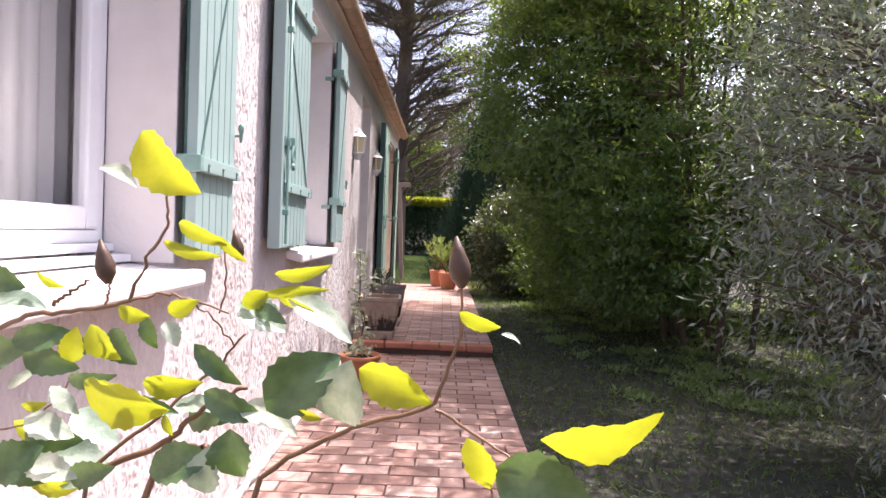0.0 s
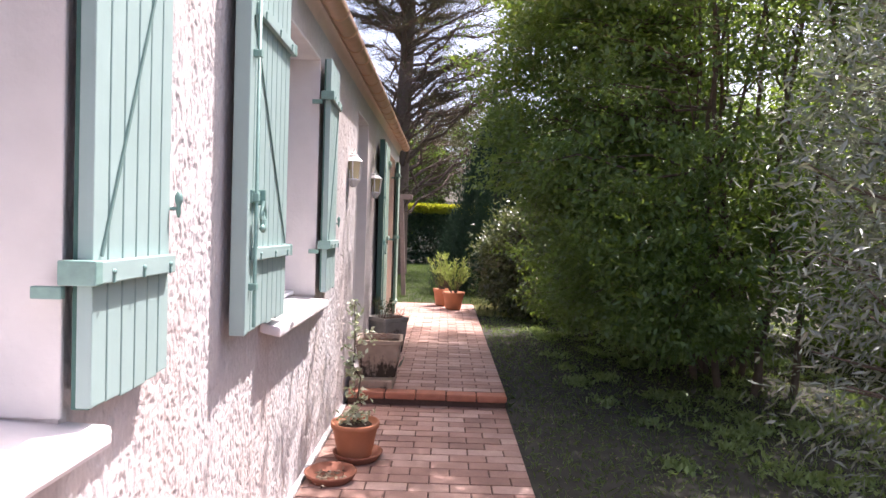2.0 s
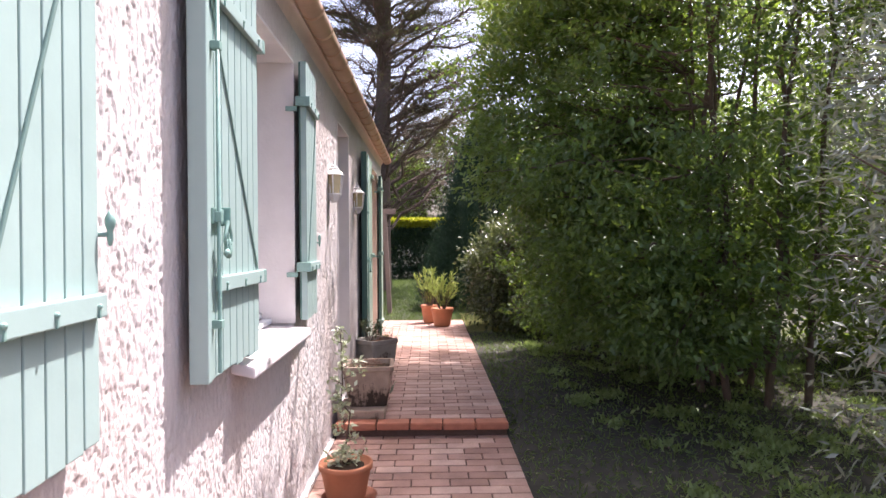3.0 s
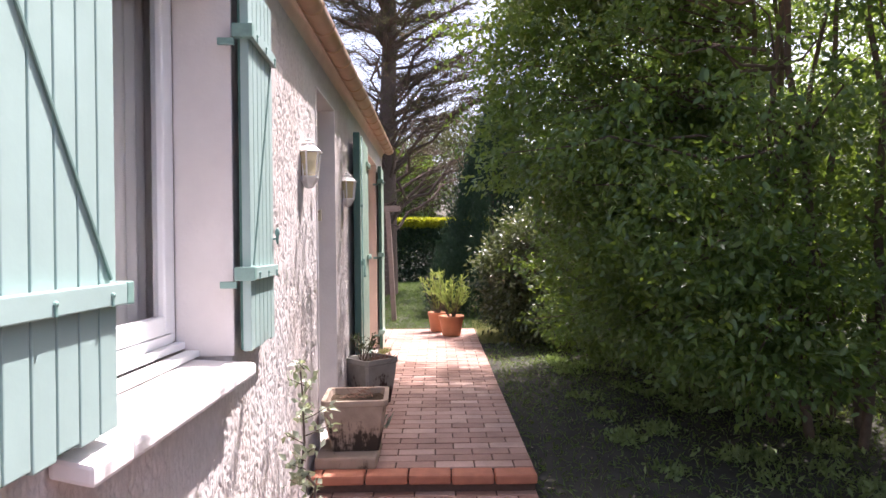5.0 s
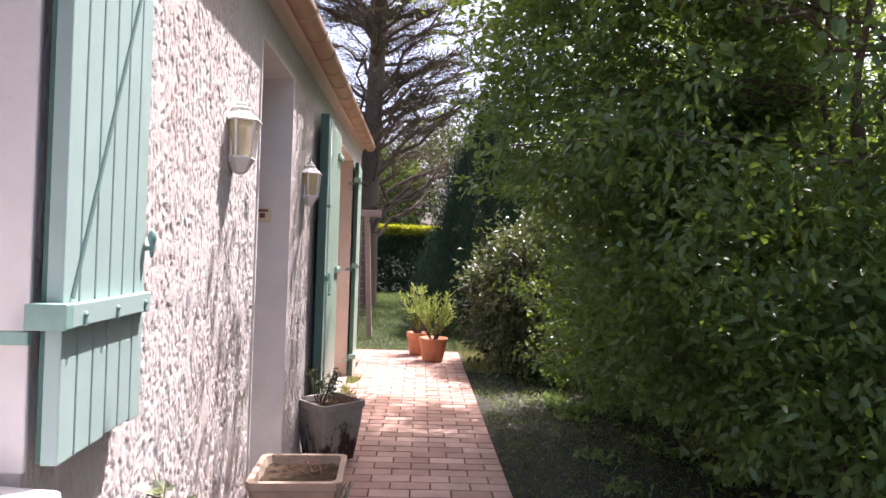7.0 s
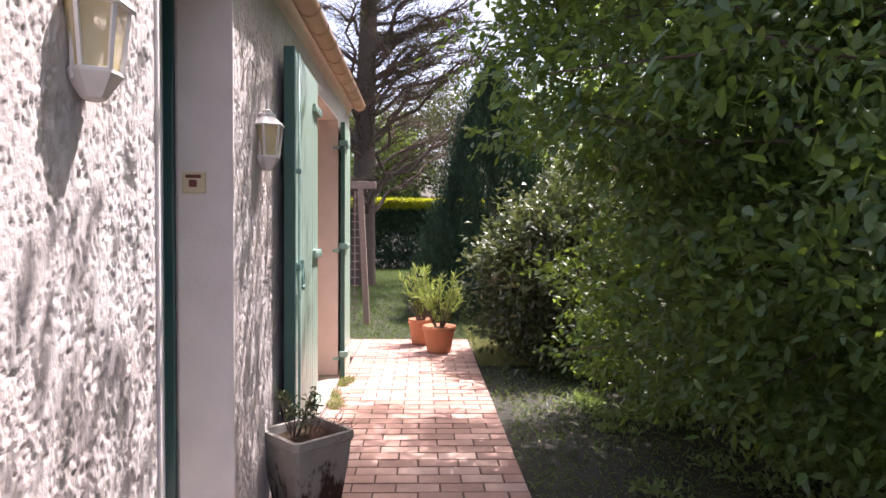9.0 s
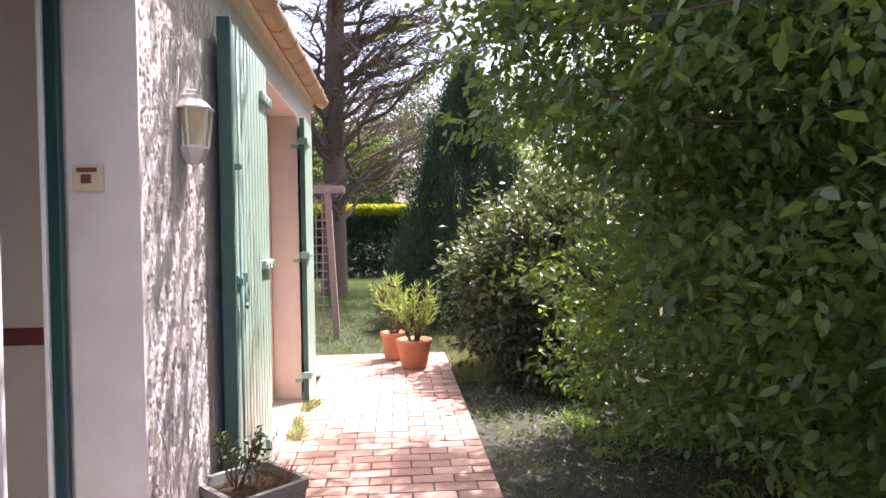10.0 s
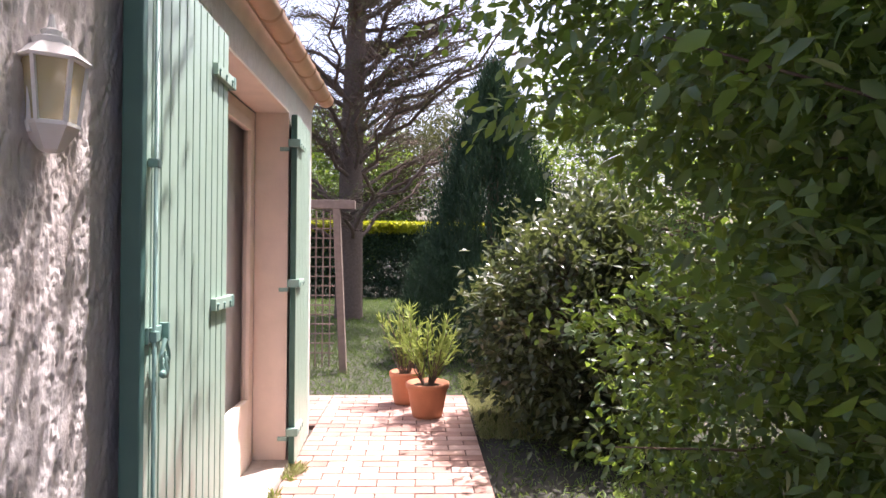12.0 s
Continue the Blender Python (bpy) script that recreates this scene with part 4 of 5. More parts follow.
# big open cedar with bare limbs
rng = np.random.default_rng(31)
TX, TY = -0.62, 19.0
t = thing("cedar", (TX, TY, 0.1), "large conifer with rough trunk and thin bare lower branches", "tree")
V, F = tubes([[(0, 0, -0.2, 0.30), (0.02, 0, 1.5, 0.26), (0.05, 0, 4, 0.23), (0.15, 0, 7, 0.18), (0.2, 0, 10, 0.12)]], 14)
raw_part("trunk", V, F, M_BARK, t, smooth=True)
lines, twigs, tipc, tipd = [], [], [], []
for k in range(120):
    z = rng.uniform(1.5, 9.6)
    a = rng.uniform(0, 2 * math.pi)
    ln = rng.uniform(2.6, 5.2) * (1.05 - 0.05 * z)
    up = rng.uniform(0.15, 0.75)
    b = np.array([math.cos(a) * ln, math.sin(a) * ln, z + up * ln])
    p = limb(rng, (0.05, 0, z), b, 0.05, 0.008, 9, 0.06, 0.22)
    lines.append(p)
    for q in range(64):
        u = rng.uniform(0.2, 1.0)
        i = u * 8
        i0 = min(7, int(i))
        s = p[i0, :3] + (p[i0 + 1, :3] - p[i0, :3]) * (i - i0)
        d = (b - np.array([0.05, 0, z])) / ln
        side = np.array([-d[1], d[0], 0]) * rng.choice([-1, 1])
        e = s + (d * rng.uniform(0.3, 0.9) + side * rng.uniform(0.3, 0.9) + np.array([0, 0, rng.uniform(-0.25, 0.2)])) * rng.uniform(0.3, 0.9)
        twigs.append(limb(rng, s, e, 0.011, 0.004, 5, 0.2))
        if rng.uniform() < (0.45 if z > 5.5 else 0.2):
            tipc += [e, (s + e) / 2]
            tipd += [e - s, e - s]
for p in lines:
    V, F = tubes([p], 6)
    raw_part("limb", V, F, M_BARK, t, smooth=True)
V, F = tubes(twigs, 3)
raw_part("twig", V, F, M_BARK, t, "fine bare twigs", kind="stuff")
C, D = clump_leaves(rng, np.array(tipc), np.array(tipd), 14, 0.12, 0.7)
leaf_mesh("crown", C, D, 0.09, 0.014, rng, L_CEDAR, t)


def hedge(x0, x1, y0, y1, z1, n, seed, mat, label, leaf=0.11):
    rng = np.random.default_rng(seed)
    hd = thing("hedge", ((x0 + x1) / 2, (y0 + y1) / 2, 0.1), label, "hedge")
    c = np.array([(x0 + x1) / 2, (y0 + y1) / 2, 0.1])
    f = rng.choice(3, n, p=[0.5, 0.35, 0.15])
    P = np.column_stack([rng.uniform(x0, x1, n), rng.uniform(y0, y1, n), rng.uniform(0.1, z1, n)])
    P[f == 0, 1] = y0 + np.abs(rng.normal(size=(f == 0).sum())) * 0.12
    P[f == 1, 2] = z1 - np.abs(rng.normal(size=(f == 1).sum())) * 0.10
    D = rng.normal(size=(n, 3)) * 0.6
    D[f == 0, 1] -= 0.8
    D[f == 1, 2] += 0.9
    V, F = tubes([limb(rng, (x - c[0], 0, -0.1), (x - c[0] + rng.normal() * 0.2, 0, z1 * 0.8), 0.04, 0.01, 4) for x in np.arange(x0 + 0.2, x1, 0.6)], 5)
    raw_part("stem", V, F, M_BARK, hd, kind="stuff")
    # Light by colour: shaded body in dark conifer green, sunlit top in bright leaves.
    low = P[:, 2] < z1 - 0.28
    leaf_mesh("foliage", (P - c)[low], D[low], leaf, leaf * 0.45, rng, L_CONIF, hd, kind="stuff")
    leaf_mesh("sunlit_top", (P - c)[~low], D[~low], leaf, leaf * 0.45, rng, mat, hd, kind="stuff", label="yellow-green top leaves coloured bright for sunlight")


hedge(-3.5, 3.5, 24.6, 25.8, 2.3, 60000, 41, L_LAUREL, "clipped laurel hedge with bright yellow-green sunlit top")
for k, (x, y, z, r, s, m) in enumerate(((-3.5, 36, 3.9, 4.5, 51, L_HEDGE), (2.6, 37, 4.3, 4.8, 52, L_CEDAR), (9.0, 33, 4.5, 4.6, 53, L_HEDGE), (13, 22, 3.6, 3.8, 54, L_HEDGE), (12, 12, 3.0, 3.0, 55, L_HEDGE), (-9, 33, 4, 4.5, 56, L_TREE), (10, 4, 3, 3.0, 57, L_HEDGE))):
    big_tree((x, y, 0), [(0, 0, z, 0, 0)], [((x, y, z), (r, r * 0.7, z * 0.95), 1.0)], 2300 if y > 34 else 900, 15, 0.2, 0.3, s, m, "leafy garden tree beyond the hedge", trunk_r=0.15)

# post and trellis
tr = thing("trellis", (-0.33, 13.2, 0.1), "weathered grey wooden garden pergola post with lattice on the lawn", "trellis")
bm = box(bmesh.new(), 0.17, 0.25, -0.05, 0.05, -0.05, 1.851, 0.008)
for v in bm.verts:
    v.co.x += 0.05 * (1.85 - v.co.z)
part("post", bm, M_WOOD, tr)
part("post", box(bmesh.new(), -0.22, -0.15, 0.3, 0.37, -0.05, 1.85, 0.008), M_WOOD, tr)
part("beam", box(bmesh.new(), -0.35, 0.42, -0.05, 0.05, 1.852, 1.95, 0.008), M_WOOD, tr)
for k in range(4):
    part("lattice_upright", box(bmesh.new(), -0.13 + k * 0.08, -0.115 + k * 0.08, 0.17, 0.185, 0.05, 1.84), M_WOOD, tr)
for k in range(15):
    part("lattice_rail", box(bmesh.new(), -0.2, 0.17, 0.186, 0.2, 0.2 + k * 0.11, 0.215 + k * 0.11), M_WOOD, tr)


# ---- plants in pots ----
def stems_and_leaves(name, loc, label, category, lines, C, D, leaf, width, mat, seed, stem_mat=None, up=0.4, segs=1):
    p = thing(name, loc, label, category)
    if lines:
        V, F = tubes(lines, 5)
        raw_part("stem", V, F, stem_mat or M_BARK, p, smooth=True, kind="stuff")
    if len(C):
        leaf_mesh("foliage", np.array(C), np.array(D), leaf, width, np.random.default_rng(seed), mat, p, up=up, segs=segs, kind="stuff")
    return p


def oleander(loc, h, spread, n, seed):
    rng = np.random.default_rng(seed)
    lines, C, D = [], [], []
    for k in range(n):
        a, r = rng.uniform(0, 6.28), rng.uniform(0.1, 1) * spread
        top = np.array([math.cos(a) * r, math.sin(a) * r, h * rng.uniform(0.55, 1.0)])
        ln = limb(rng, (math.cos(a) * 0.03, math.sin(a) * 0.03, -0.02), top, 0.006, 0.003, 6, 0.08)
        lines.append(ln)
        ax = top / np.linalg.norm(top)
        for j in range(30):
            u = rng.uniform(0.45, 1.0) if k % 3 else rng.uniform(0.1, 0.9)
            C.append(top * u)
            v = rng.normal(size=3) * 0.45
            D.append(ax + v)
    stems_and_leaves("oleander", loc, "young oleander with narrow yellow-green leaves, growing in an orange pot", "plant", lines, C, D, 0.10, 0.017, L_OLEA, seed, up=0.3)


oleander((0.89, 11.17, UP_Z + 0.255), 0.56, 0.30, 20, 61)
oleander((0.70, 11.62, UP_Z + 0.26), 0.60, 0.26, 15, 62)

rng = np.random.default_rng(63)
lines = [limb(rng, (0, 0, -0.02), (-0.02, -0.03, 0.70), 0.006, 0.003, 9, 0.06)]
C, D = [], []
for z in np.arange(0.0, 0.71, 0.03):
    a = rng.uniform(0, 6.28)
    e = np.array([math.cos(a) * 0.07, math.sin(a) * 0.07, z + 0.03])
    s0 = np.array([-0.01, -0.01, z])
    lines.append(limb(rng, s0, e, 0.0025, 0.0015, 4, 0.05))
    for j in range(11):
        u = rng.uniform(0.2, 1.1)
        C.append(s0 + (e - s0) * u + rng.normal(size=3) * 0.009)
        D.append((e - s0) * 8 + rng.normal(size=3) * 0.7)
for j in range(60):
    C.append(np.array([rng.normal() * 0.05, rng.normal() * 0.05, rng.uniform(0, 0.07)]))
    D.append(rng.normal(size=3) + np.array([0, 0, 0.3]))
stems_and_leaves("potted_shrub", (0.25, 4.76, LOW_Z + 0.20), "thin upright shrub with small pale lobed leaves in the terracotta pot", "plant", lines, C, D, 0.038, 0.023, L_PALE, 63)

rng = np.random.default_rng(64)
lines, C, D = [], [], []
for k in range(9):
    a = rng.uniform(0, 6.28)
    top = np.array([-0.06 + math.cos(a) * 0.09, 0.02 + math.sin(a) * 0.09, rng.uniform(0.12, 0.22)])
    lines.append(limb(rng, (-0.06, 0.02, -0.03), top, 0.004, 0.002, 5, 0.1))
    for j in range(26):
        C.append(top * rng.uniform(0.45, 1.05) + rng.normal(size=3) * 0.012)
        D.append(top + rng.normal(size=3) * 0.25)
stems_and_leaves("planter_shrub", (0.18, 7.50, UP_Z + 0.32), "small dark green shrub in the dark concrete planter", "plant", lines, C, D, 0.035, 0.012, L_VIB, 64)
lines = []
for k in range(60):
    b0 = np.array([rng.uniform(-0.02, 0.13), rng.uniform(-0.1, 0.12), -0.03])
    lines.append(limb(rng, b0, b0 + np.array([rng.uniform(-0.02, 0.14), rng.uniform(-0.07, 0.07), rng.uniform(0.06, 0.17)]), 0.0016, 0.0008, 4, 0.15))
stems_and_leaves("dry_stalks", (0.18, 7.50, UP_Z + 0.32), "thin dry reddish stalks in the dark concrete planter", "plant", lines, [], [], 0, 0, L_OLEA, 65, M_STRAW)

rng = np.random.default_rng(66)
lines = [limb(rng, (rng.uniform(-0.1, 0.1), rng.uniform(-0.1, 0.1), 0), (rng.uniform(-0.13, 0.13), rng.uniform(-0.13, 0.13), 0.045), 0.002, 0.001, 4, 0.2) for k in range(12)]
stems_and_leaves("dry_twigs", (0.235, 6.22, UP_Z + 0.065 + 0.285), "a few dry grey twigs on the soil of the pale planter", "plant", lines, [], [], 0, 0, L_OLEA, 66, M_STRAW)


def tuft(name, loc, label, n, length, width, lean, mat, seed):
    rng = np.random.default_rng(seed)
    C = rng.normal(size=(n, 3)) * np.array([0.02, 0.02, 0.0])
    D = np.column_stack([rng.normal(size=n) * lean, rng.normal(size=n) * lean, np.ones(n)])
    stems_and_leaves(name, loc, label, "plant", [], C, D, length, width, mat, seed, up=0.1)


tuft("aloe", (0.33, 6.78, UP_Z), "small spiky grey-green plant between the planters on the path", 22, 0.11, 0.014, 0.8, L_OLIVE, 71)
tuft("weed", (0.09, 6.95, UP_Z), "bright green weed growing at the wall by the planter", 40, 0.13, 0.018, 0.5, L_HEDGE, 72)
rng = np.random.default_rng(73)
for k in range(16):
    tuft("weed", (rng.uniform(0.035, 0.11), rng.uniform(9.0, 9.98), UP_Z), "small half-dry yellow weeds at the pale door threshold", 30, rng.uniform(0.04, 0.09), 0.008, 1.1, L_DRY if k % 4 else L_OLEA, 80 + k)

# ---- rose bush close to the start ----
rng = np.random.default_rng(90)


def at0(px, py, d):
    """A place d metres ahead of the start, across and up by hundredths of that depth."""
    return np.array([0.784 + px * d, 0.449 + d, 1.12 - 0.028 * d - py * d])


rose = thing("rose_bush", (0.55, 0.85, 0.02), "young rose bush with sunlit yellow-green leaves and closed dark buds", "rose bush")
O = np.array([0.55, 0.85, 0.02])
def view(x, y):
    """Across and down by the depth, from thousandths."""
    return x / 1000.0, y / 1000.0


def cane(pts, r0=0.0026, r1=0.0012, rooted=False):
    P = [at0(*view(x, y), d / 100.0) - O for x, y, d in pts]
    if rooted:
        P = [np.array([P[0][0] * 0.5, P[0][1] * 0.5, 0.0])] + P
    t_ = np.linspace(0, len(P) - 1, len(P) * 5)
    Q = np.column_stack([np.interp(t_, range(len(P)), [p[i] for p in P]) for i in range(3)])
    Q[1:-1] = (Q[:-2] + Q[1:-1] * 2 + Q[2:]) / 4
    Q = Q + rng.normal(size=Q.shape) * 0.0006
    V, F = tubes([np.column_stack([Q, np.linspace(r0, r1, len(Q)) * 0.62])], 7)
    raw_part("cane", V, F, M_CANE, rose, smooth=True)


cane([(-304, 388, 36), (-180, 309, 36), (-120, 281, 35), (-4, 251, 34), (32, 141, 34), (32, 60, 34)], 0.0032, 0.0012, True)
cane([(-569, 388, 35), (-437, 282, 36), (-360, 212, 37), (-304, 145, 37)], 0.0026, 0.001, True)
cane([(-560, 384, 36), (-428, 325, 36), (-401, 300, 36), (-348, 246, 36), (-300, 230, 36)], 0.0034, 0.002)
cane([(-463, 388, 35), (-383, 335, 35), (-357, 326, 35)], 0.0036, 0.003, True)
cane([(-428, 325, 36), (-375, 326, 36)], 0.002, 0.0015)
cane([(-700, 155, 38), (-640, 127, 36), (-560, 118, 35), (-489, 101, 35), (-458, 26, 35), (-428, -19, 35), (-436, -70, 35)], 0.0026, 0.001)
cane([(-489, 101, 35), (-445, 86, 36), (-400, 92, 36), (-330, 114, 36)], 0.0015, 0.0009)
cane([(-400, 92, 36), (-360, 120, 36), (-322, 165, 37)], 0.001, 0.0009)
cane([(-610, 110, 35), (-580, 90, 35), (-551, 70, 35)], 0.0018, 0.0013)
cane([(-695, 317, 36), (-640, 299, 36), (-600, 260, 36), (-577, 229, 36)], 0.0010, 0.0007)
cane([(-695, 186, 37), (-650, 170, 36), (-620, 176, 36)], 0.0016, 0.001)
cane([(-343, 116, 37), (-335, 60, 37), (-345, 0, 37)], 0.0010, 0.0008)
cane([(-525, 108, 35), (-519, 75, 35)], 0.0011, 0.001)
cane([(-4, 251, 34), (80, 300, 34), (140, 340, 33)], 0.0016, 0.0009)
for px, py, d, s in ((0.032, 0.06, 0.34, 0.95), (-0.522, 0.075, 0.35, 0.85), (-0.318, 0.03, 0.36, 0.6)):
    o = part("bud", ring_mesh(bmesh.new(), [(0.002, 0), (0.0058, 0.006), (0.0062, 0.012), (0.004, 0.02), (0.0008, 0.029)], 12), M_BUD, rose, "closed dark red-green rose bud", True)
    o.location = Vector(at0(px, py, d) - O)
    o.scale = (s, s, s)
    o.rotation_euler = (0.1, -0.15, 0)


def leaf(x, y, size, turn, wide, kind, d=0.34):
    """One leaflet: place in thousandths of the depth, length likewise, turn in degrees; 1 young, 0 mature, 2 coloured
    pale for sun gloss.
    """
    C = at0(*view(x, y), d) - O
    ln = size * d / 1000.0
    D = np.array([math.cos(math.radians(turn)), rng.uniform(-0.25, 0.25), math.sin(math.radians(turn))])
    D /= np.linalg.norm(D)
    tilt = {1: rng.uniform(-0.7, -0.2), 0: rng.uniform(0.0, 0.5), 2: rng.uniform(0.9, 1.6)}[kind]
    N = np.array([rng.uniform(-0.2, 0.2), -1.0, tilt])
    S = np.cross(D, N)
    S /= np.linalg.norm(S)
    N = np.cross(S, D)
    n_ = 13
    V, F = [], []
    cup, bend, wave = rng.uniform(0.15, 0.45), rng.uniform(-0.14, 0.16), rng.uniform(0, 6)
    for i in range(n_ + 1):
        u = i / n_
        w = ln * 0.52 * wide * math.sin(math.pi * u ** 0.78) ** 0.85 * (1 + 0.07 * (-1) ** i) + 0.0002
        mid = C + D * ln * (u - 0.5) + N * ln * (0.10 * math.sin(u * 3)) + S * ln * bend * (u - 0.5) ** 2 * 2
        ripple = 0.10 * math.sin(wave + u * 9) * w
        V += [mid - S * w + N * (w * cup + ripple), mid - S * w * 0.5 + N * w * cup * 0.35, mid,
              mid + S * w * 0.5 + N * w * cup * 0.35, mid + S * w + N * (w * cup - ripple)]
    for i in range(n_):
        for j in range(4):
            a = 5 * i + j
            F += [(a, a + 1, a + 6, a + 5)]
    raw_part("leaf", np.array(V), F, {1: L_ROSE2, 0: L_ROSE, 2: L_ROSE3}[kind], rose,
             {1: "thin yellow-green young leaf", 0: "", 2: "leaf coloured pale for its sun gloss"}[kind], True)


for a in ((-432, -112, 130, -45, 0.62, 1), (-507, -94, 75, -25, 0.35, 2), (-375, -14, 95, -20, 0.3, 1), (-392, 17, 95, -12, 0.22, 1),
          (-330, 12, 62, -40, 0.25, 1), (-216, 45, 97, 12, 0.22, 1), (-290, 87, 48, 25, 0.6, 1), (-228, 72, 105, 8, 0.16, 1),
          (-405, 103, 50, 25, 0.6, 1), (-480, 120, 55, -10, 0.5, 1), (-612, 70, 62, -22, 0.32, 1)):
    leaf(*a, 0.35)
for a in ((-572, 172, 60, 80, 0.6, 1), (-525, 168, 72, -52, 0.62, 1), (-489, 255, 140, -17, 0.6, 1), (-635, 268, 42, 12, 0.5, 1),
          (-64, 212, 130, -20, 0.5, 1), (-200, 268, 45, -12, 0.4, 1), (-422, 295, 36, -70, 0.4, 1), (62, 110, 70, -18, 0.4, 1),
          (112, 138, 36, -28, 0.3, 2), (262, 277, 196, 20, 0.42, 1), (178, 366, 170, -17, 0.6, 0), (76, 335, 95, -65, 0.5, 1)):
    leaf(*a, 0.33)
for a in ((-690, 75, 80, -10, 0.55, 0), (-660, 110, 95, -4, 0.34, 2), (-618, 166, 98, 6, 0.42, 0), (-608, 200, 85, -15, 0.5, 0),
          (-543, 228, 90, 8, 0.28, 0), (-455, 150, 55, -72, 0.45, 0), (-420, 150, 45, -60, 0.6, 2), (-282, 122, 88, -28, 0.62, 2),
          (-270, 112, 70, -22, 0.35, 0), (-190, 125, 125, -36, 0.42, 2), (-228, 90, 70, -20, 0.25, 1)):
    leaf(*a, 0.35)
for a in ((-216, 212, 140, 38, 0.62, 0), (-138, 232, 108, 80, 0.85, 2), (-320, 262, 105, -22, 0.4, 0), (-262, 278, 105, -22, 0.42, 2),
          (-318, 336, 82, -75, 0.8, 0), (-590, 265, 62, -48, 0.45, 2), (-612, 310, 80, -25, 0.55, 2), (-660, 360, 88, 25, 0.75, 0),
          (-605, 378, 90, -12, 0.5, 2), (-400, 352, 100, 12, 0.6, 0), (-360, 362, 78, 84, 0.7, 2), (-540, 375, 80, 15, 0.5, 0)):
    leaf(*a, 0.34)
for k in range(22):
    kind = (0, 2, 0, 1, 0, 2)[k % 6]
    leaf(rng.uniform(-700, -300), rng.uniform(170, 395), rng.uniform(50, 105), rng.uniform(-60, 40), rng.uniform(0.3, 0.6), kind, rng.uniform(0.34, 0.40))

# ---- small fixtures ----
bx = thing("intercom_button", (-0.135, DOOR[1] - 0.012, 1.56), "cream doorbell box with brown label strip on the door reveal", "doorbell")
part("case", box(bmesh.new(), -0.042, 0.042, -0.018, 0, 0, 0.078, 0.004), M_CREAM, bx)
part("name_strip", box(bmesh.new(), -0.028, 0.028, -0.0205, -0.0185, 0.055, 0.067), M_BROWN, bx, "blank brown label strip")
part("button", box(bmesh.new(), -0.015, 0.013, -0.024, -0.0185, 0.022, 0.048, 0.003), M_BROWN, bx, "brown push button")


def catch(y, z):
    c = thing("shutter_catch", (0.0, y, z), "green iron shutter catch fixed to the rough wall", "shutter catch")
    V, F = tubes([[(-0.01, 0, -0.02, 0.005), (0.03, 0, -0.02, 0.005), (0.07, 0, -0.02, 0.005)]], 8)
    raw_part("pin", V, F, M_IRON, c, smooth=True)
    part("head", ring_mesh(bmesh.new(), [(0.003, -0.042), (0.006, -0.03), (0.006, -0.012), (0.010, 0.0), (0.010, 0.012), (0.006, 0.02), (0.003, 0.026)], 10, (0.07, 0)), M_IRON, c, smooth=True)


catch(2.675, 1.44)
catch(5.07, 1.43)
boxed("wall_stripe", (-3, -WALL_T - 0.05, 7.343, 7.35, 1.06, 1.12), M_BROWN, label="dark red painted stripe on the hall wall", kind="structure")
du = thing("duster", (-0.33, 7.26, 0.60), "black fluffy duster hanging on a thin cord indoors", "duster")
rng = np.random.default_rng(95)
C = rng.normal(size=(500, 3)) * np.array([0.018, 0.018, 0.05])
leaf_mesh("bristle", C, rng.normal(size=(500, 3)), 0.03, 0.006, rng, M_BLACK, du, kind="stuff")
V, F = tubes([[(0, 0, 0, 0.003), (0, 0, 0.25, 0.003), (0.0, 0.08, 0.75, 0.003)]], 6)
raw_part("cord", V, F, M_BLACK, du)

rng = np.random.default_rng(98)
lines, C, D = [], [], []
for k in range(46):
    a, q = rng.uniform(0, 6.28), rng.uniform(0.05, 0.55)
    top = np.array([math.cos(a) * q, math.sin(a) * q * 1.3, rng.uniform(0.12, 0.42)])
    foot = np.array([top[0] * 0.7, top[1] * 0.7, -0.03])
    lines.append(limb(rng, foot, top, 0.004, 0.002, 5, 0.1))
    for j in range(46):
        C.append(foot + (top - foot) * rng.uniform(0.3, 1.1) + rng.normal(size=3) * 0.035)
        D.append(rng.normal(size=3) + np.array([0, 0, 0.3]))
stems_and_leaves("low_shrub", (2.95, 7.75, 0.11), "low shrub with small pale green leaves under the trees", "shrub", lines, C, D, 0.034, 0.020, L_WEED, 98)

# ---- lawn, litter and low growth ----
def scatter(name, label, n, xr, yr, length, width, mat, seed, upright=1.0, skip=True, cluster=0):
    rng = np.random.default_rng(seed)
    X, Y = rng.uniform(*xr, n), rng.uniform(*yr, n)
    if cluster:
        k = rng.integers(0, cluster, n)
        cx, cy = rng.uniform(*xr, cluster), rng.uniform(*yr, cluster)
        X, Y = cx[k] + rng.normal(size=n) * 0.07, cy[k] + rng.normal(size=n) * 0.07
    if skip:
        ok = ~((X < 1.27) & (Y < 11.98)) & (X > -6) & ~((X < 0.1) & (X > -0.97) & (Y < 11.98))
        X, Y = X[ok], Y[ok]
    n = len(X)
    t = np.clip((Y - 5.7) / 2.0, 0, 1)
    Z = 0.02 + 0.09 * t * t * (3 - 2 * t) + 0.012
    D = np.column_stack([rng.normal(size=n), rng.normal(size=n), np.abs(rng.normal(size=n)) * upright + 0.05])
    leaf_mesh(name, np.column_stack([X, Y, Z]), D, length, width, rng, mat, None, up=0.5, label=label, kind="stuff")


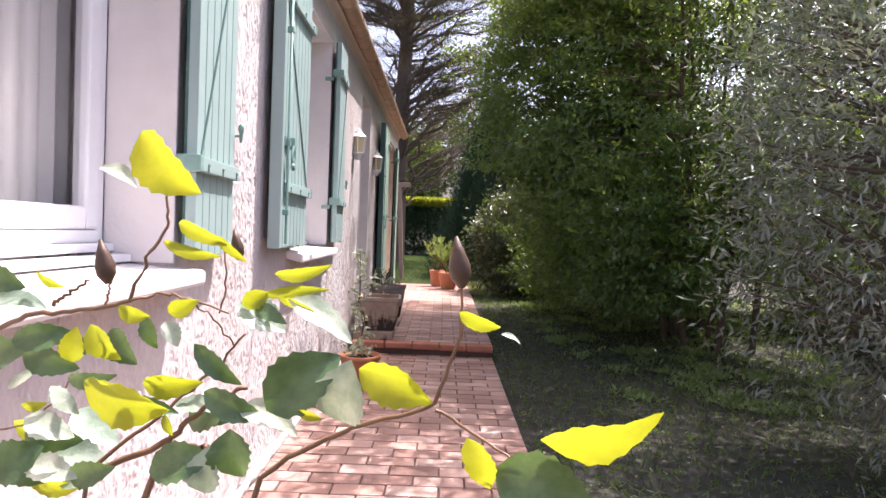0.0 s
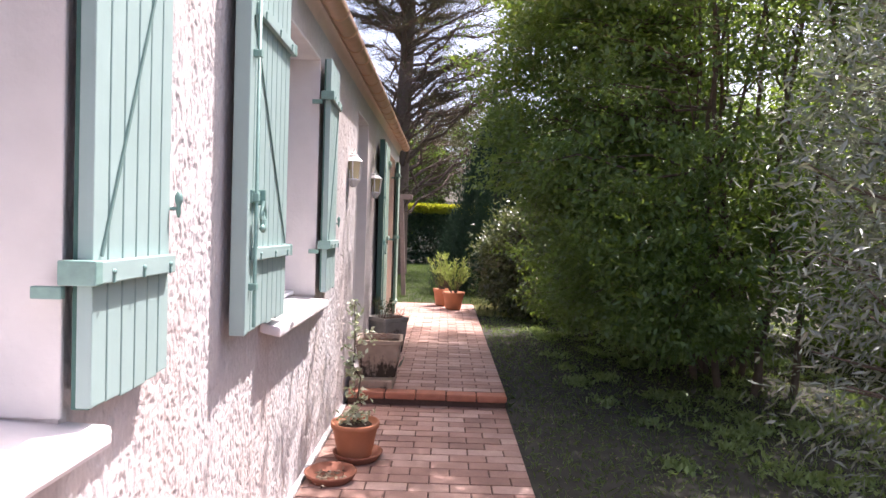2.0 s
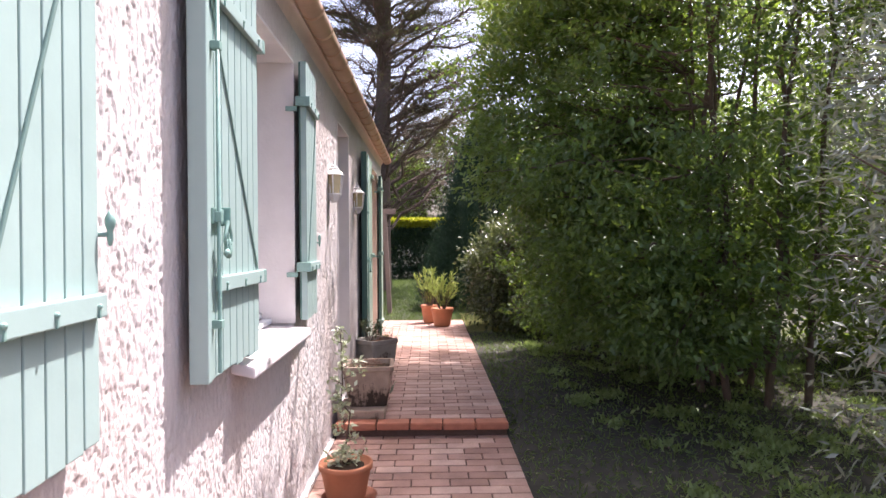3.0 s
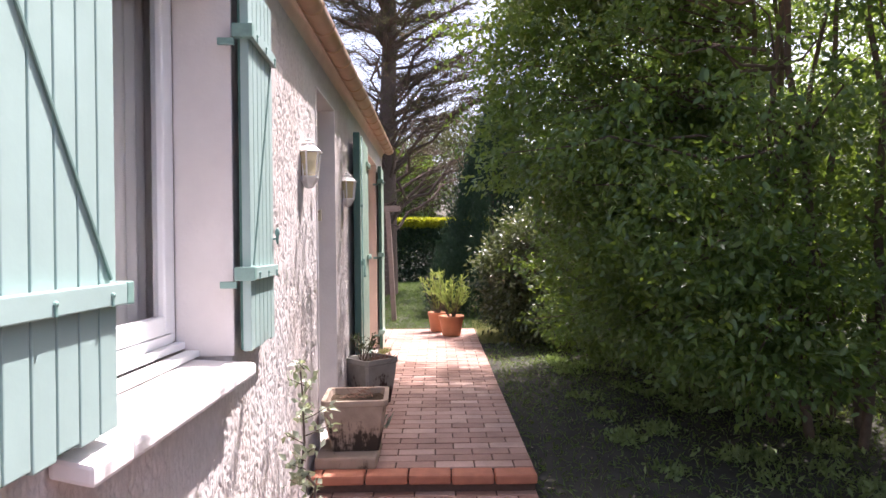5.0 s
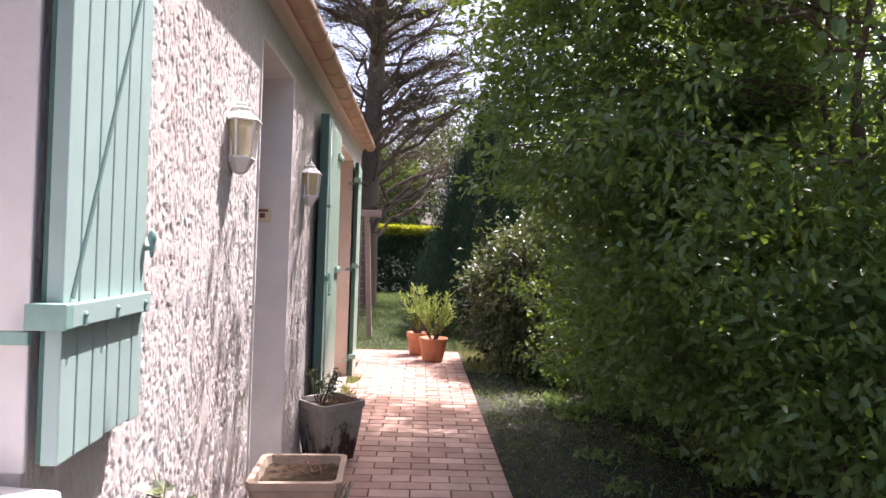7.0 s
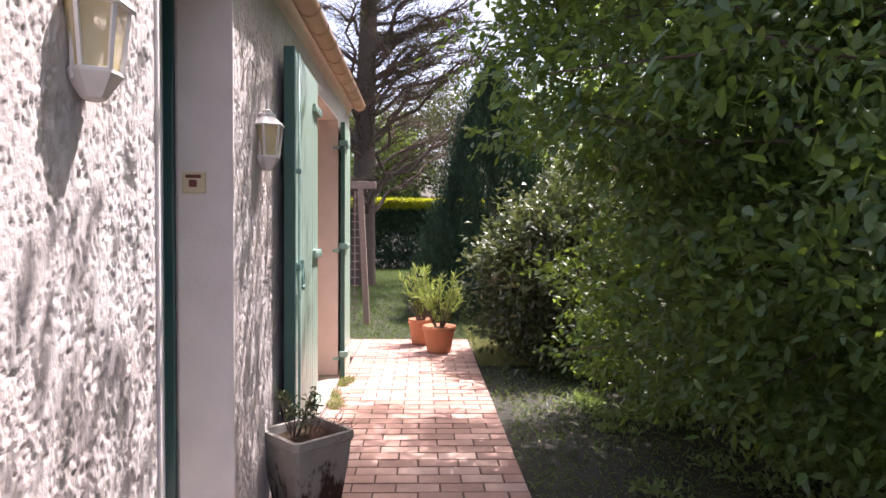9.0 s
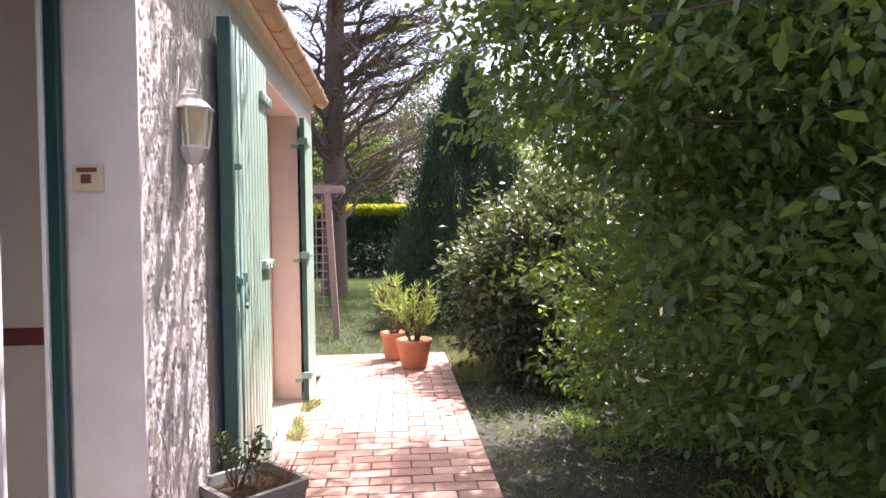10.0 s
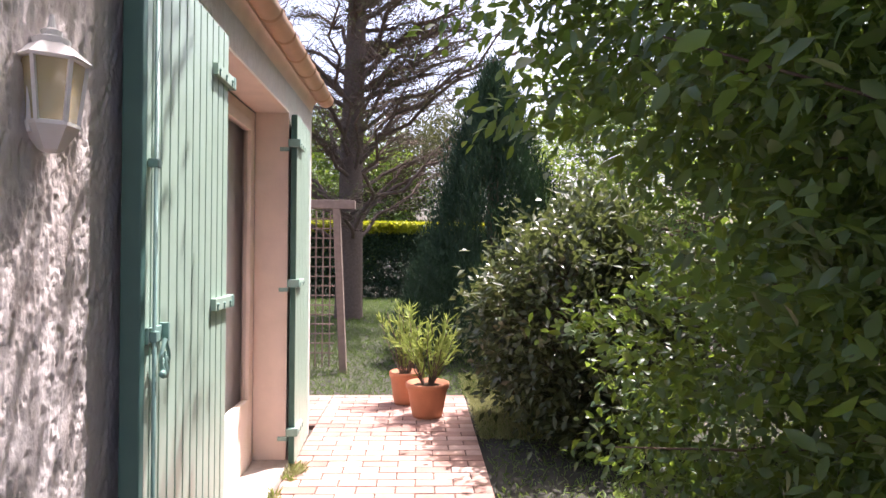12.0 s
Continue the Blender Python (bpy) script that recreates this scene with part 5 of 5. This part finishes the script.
scatter("lawn_grass", "short sunlit grass of the lawn", 75000, (-3.0, 2.5), (11.9, 24.6), 0.065, 0.007, L_GRASS, 201, 1.6)
scatter("lawn_grass", "short dry pale grass patch at the path corner", 22000, (1.25, 2.3), (10.6, 13.0), 0.045, 0.006, L_DRY, 202, 1.4)
scatter("shade_growth", "thin low growth in the shade under the trees", 34000, (1.25, 6), (1.5, 11.5), 0.05, 0.008, L_TREE, 203, 1.2)
scatter("shade_weed", "low leafy weeds in the shade under the trees", 9000, (1.9, 4.5), (4.5, 10.5), 0.055, 0.026, L_WEED, 204, 1.2, cluster=130)
scatter("leaf_litter", "pale dry fallen leaves and petals on the soil", 1500, (1.25, 5), (1.5, 11.8), 0.022, 0.014, M_LITTER, 205, 0.2)
rng = np.random.default_rng(97)
C = np.column_stack([0.17 + rng.normal(size=60) * 0.045, 4.43 + rng.normal(size=60) * 0.045, np.full(60, LOW_Z + 0.02)])
leaf_mesh("dry_leaves", C, rng.normal(size=(60, 3)) * np.array([1, 1, 0.25]), 0.03, 0.014, rng, M_LITTER, None, label="dry fallen leaves in the empty terracotta saucer", kind="stuff")
scatter("leaf_litter", "tiny dry leaves fallen on the brick path", 120, (0.05, 1.2), (6.0, 11.9), 0.018, 0.010, M_LITTER, 206, 0.15, skip=False)

# ---- bricks of the paths, last ----
def bricks(y0, y1, z, parent_name, x1=1.245, x0=0.033):
    p = thing(parent_name, (0, y0, z), "red brick paving in running bond, worn and dusty", kind="structure")
    rng = random.Random(int(y0 * 10))
    meshes = {}
    for L in (BRX, BRX / 2):
        bm = box(bmesh.new(), 0.0045, L - 0.0045, 0.0045, BRY - 0.0045, -0.045, 0.0, 0.003)
        me = bpy.data.meshes.new("brick")
        bm.to_mesh(me)
        bm.free()
        me.materials.append(M_BRICK)
        meshes[L] = me
    rows = int((y1 - y0) / BRY + 0.5)
    for r in range(rows):
        x = x0
        first = r % 2
        while x < x1 - 0.03:
            L = BRX / 2 if (first and x < x0 + 0.01) or x + BRX > x1 + 0.02 else BRX
            o = new("brick", meshes[L])
            o.parent = p
            o.location = (x, r * BRY, rng.uniform(-0.002, 0.001))
            o.rotation_euler = (rng.uniform(-0.006, 0.006), rng.uniform(-0.004, 0.004), rng.uniform(-0.006, 0.006))
            x += L
            first = 0


bricks(1.115, 5.90, LOW_Z, "brick_paving")
bricks(5.99, 11.96, UP_Z, "brick_paving")
bricks(5.99 + 45 * BRY, 11.96, UP_Z, "brick_paving", x1=0.028, x0=0.033 - 4 * BRX)
st = thing("step_edge", (0, 5.86, UP_Z), "orange red rounded step tiles along the edge of the upper path", kind="structure")
rng = random.Random(5)
for k in range(5):
    o = part("step_tile", box(bmesh.new(), 0.003, 0.229, 0.0, 0.127, -0.05, 0.003, 0.014), M_NOSE, st)
    o.location = (0.085 + k * 0.232, rng.uniform(-0.004, 0.004), rng.uniform(-0.003, 0.002))
    o.rotation_euler = (rng.uniform(-0.01, 0.01), 0, rng.uniform(-0.012, 0.012))
part("step_tile", box(bmesh.new(), 0.033, 0.083, 0.0, 0.127, -0.05, 0.002, 0.01), M_NOSE, st)
boxed("step_riser", (0.034, 1.235, 5.905, 5.98, -0.05, UP_Z - 0.051), M_MORTAR, kind="structure")
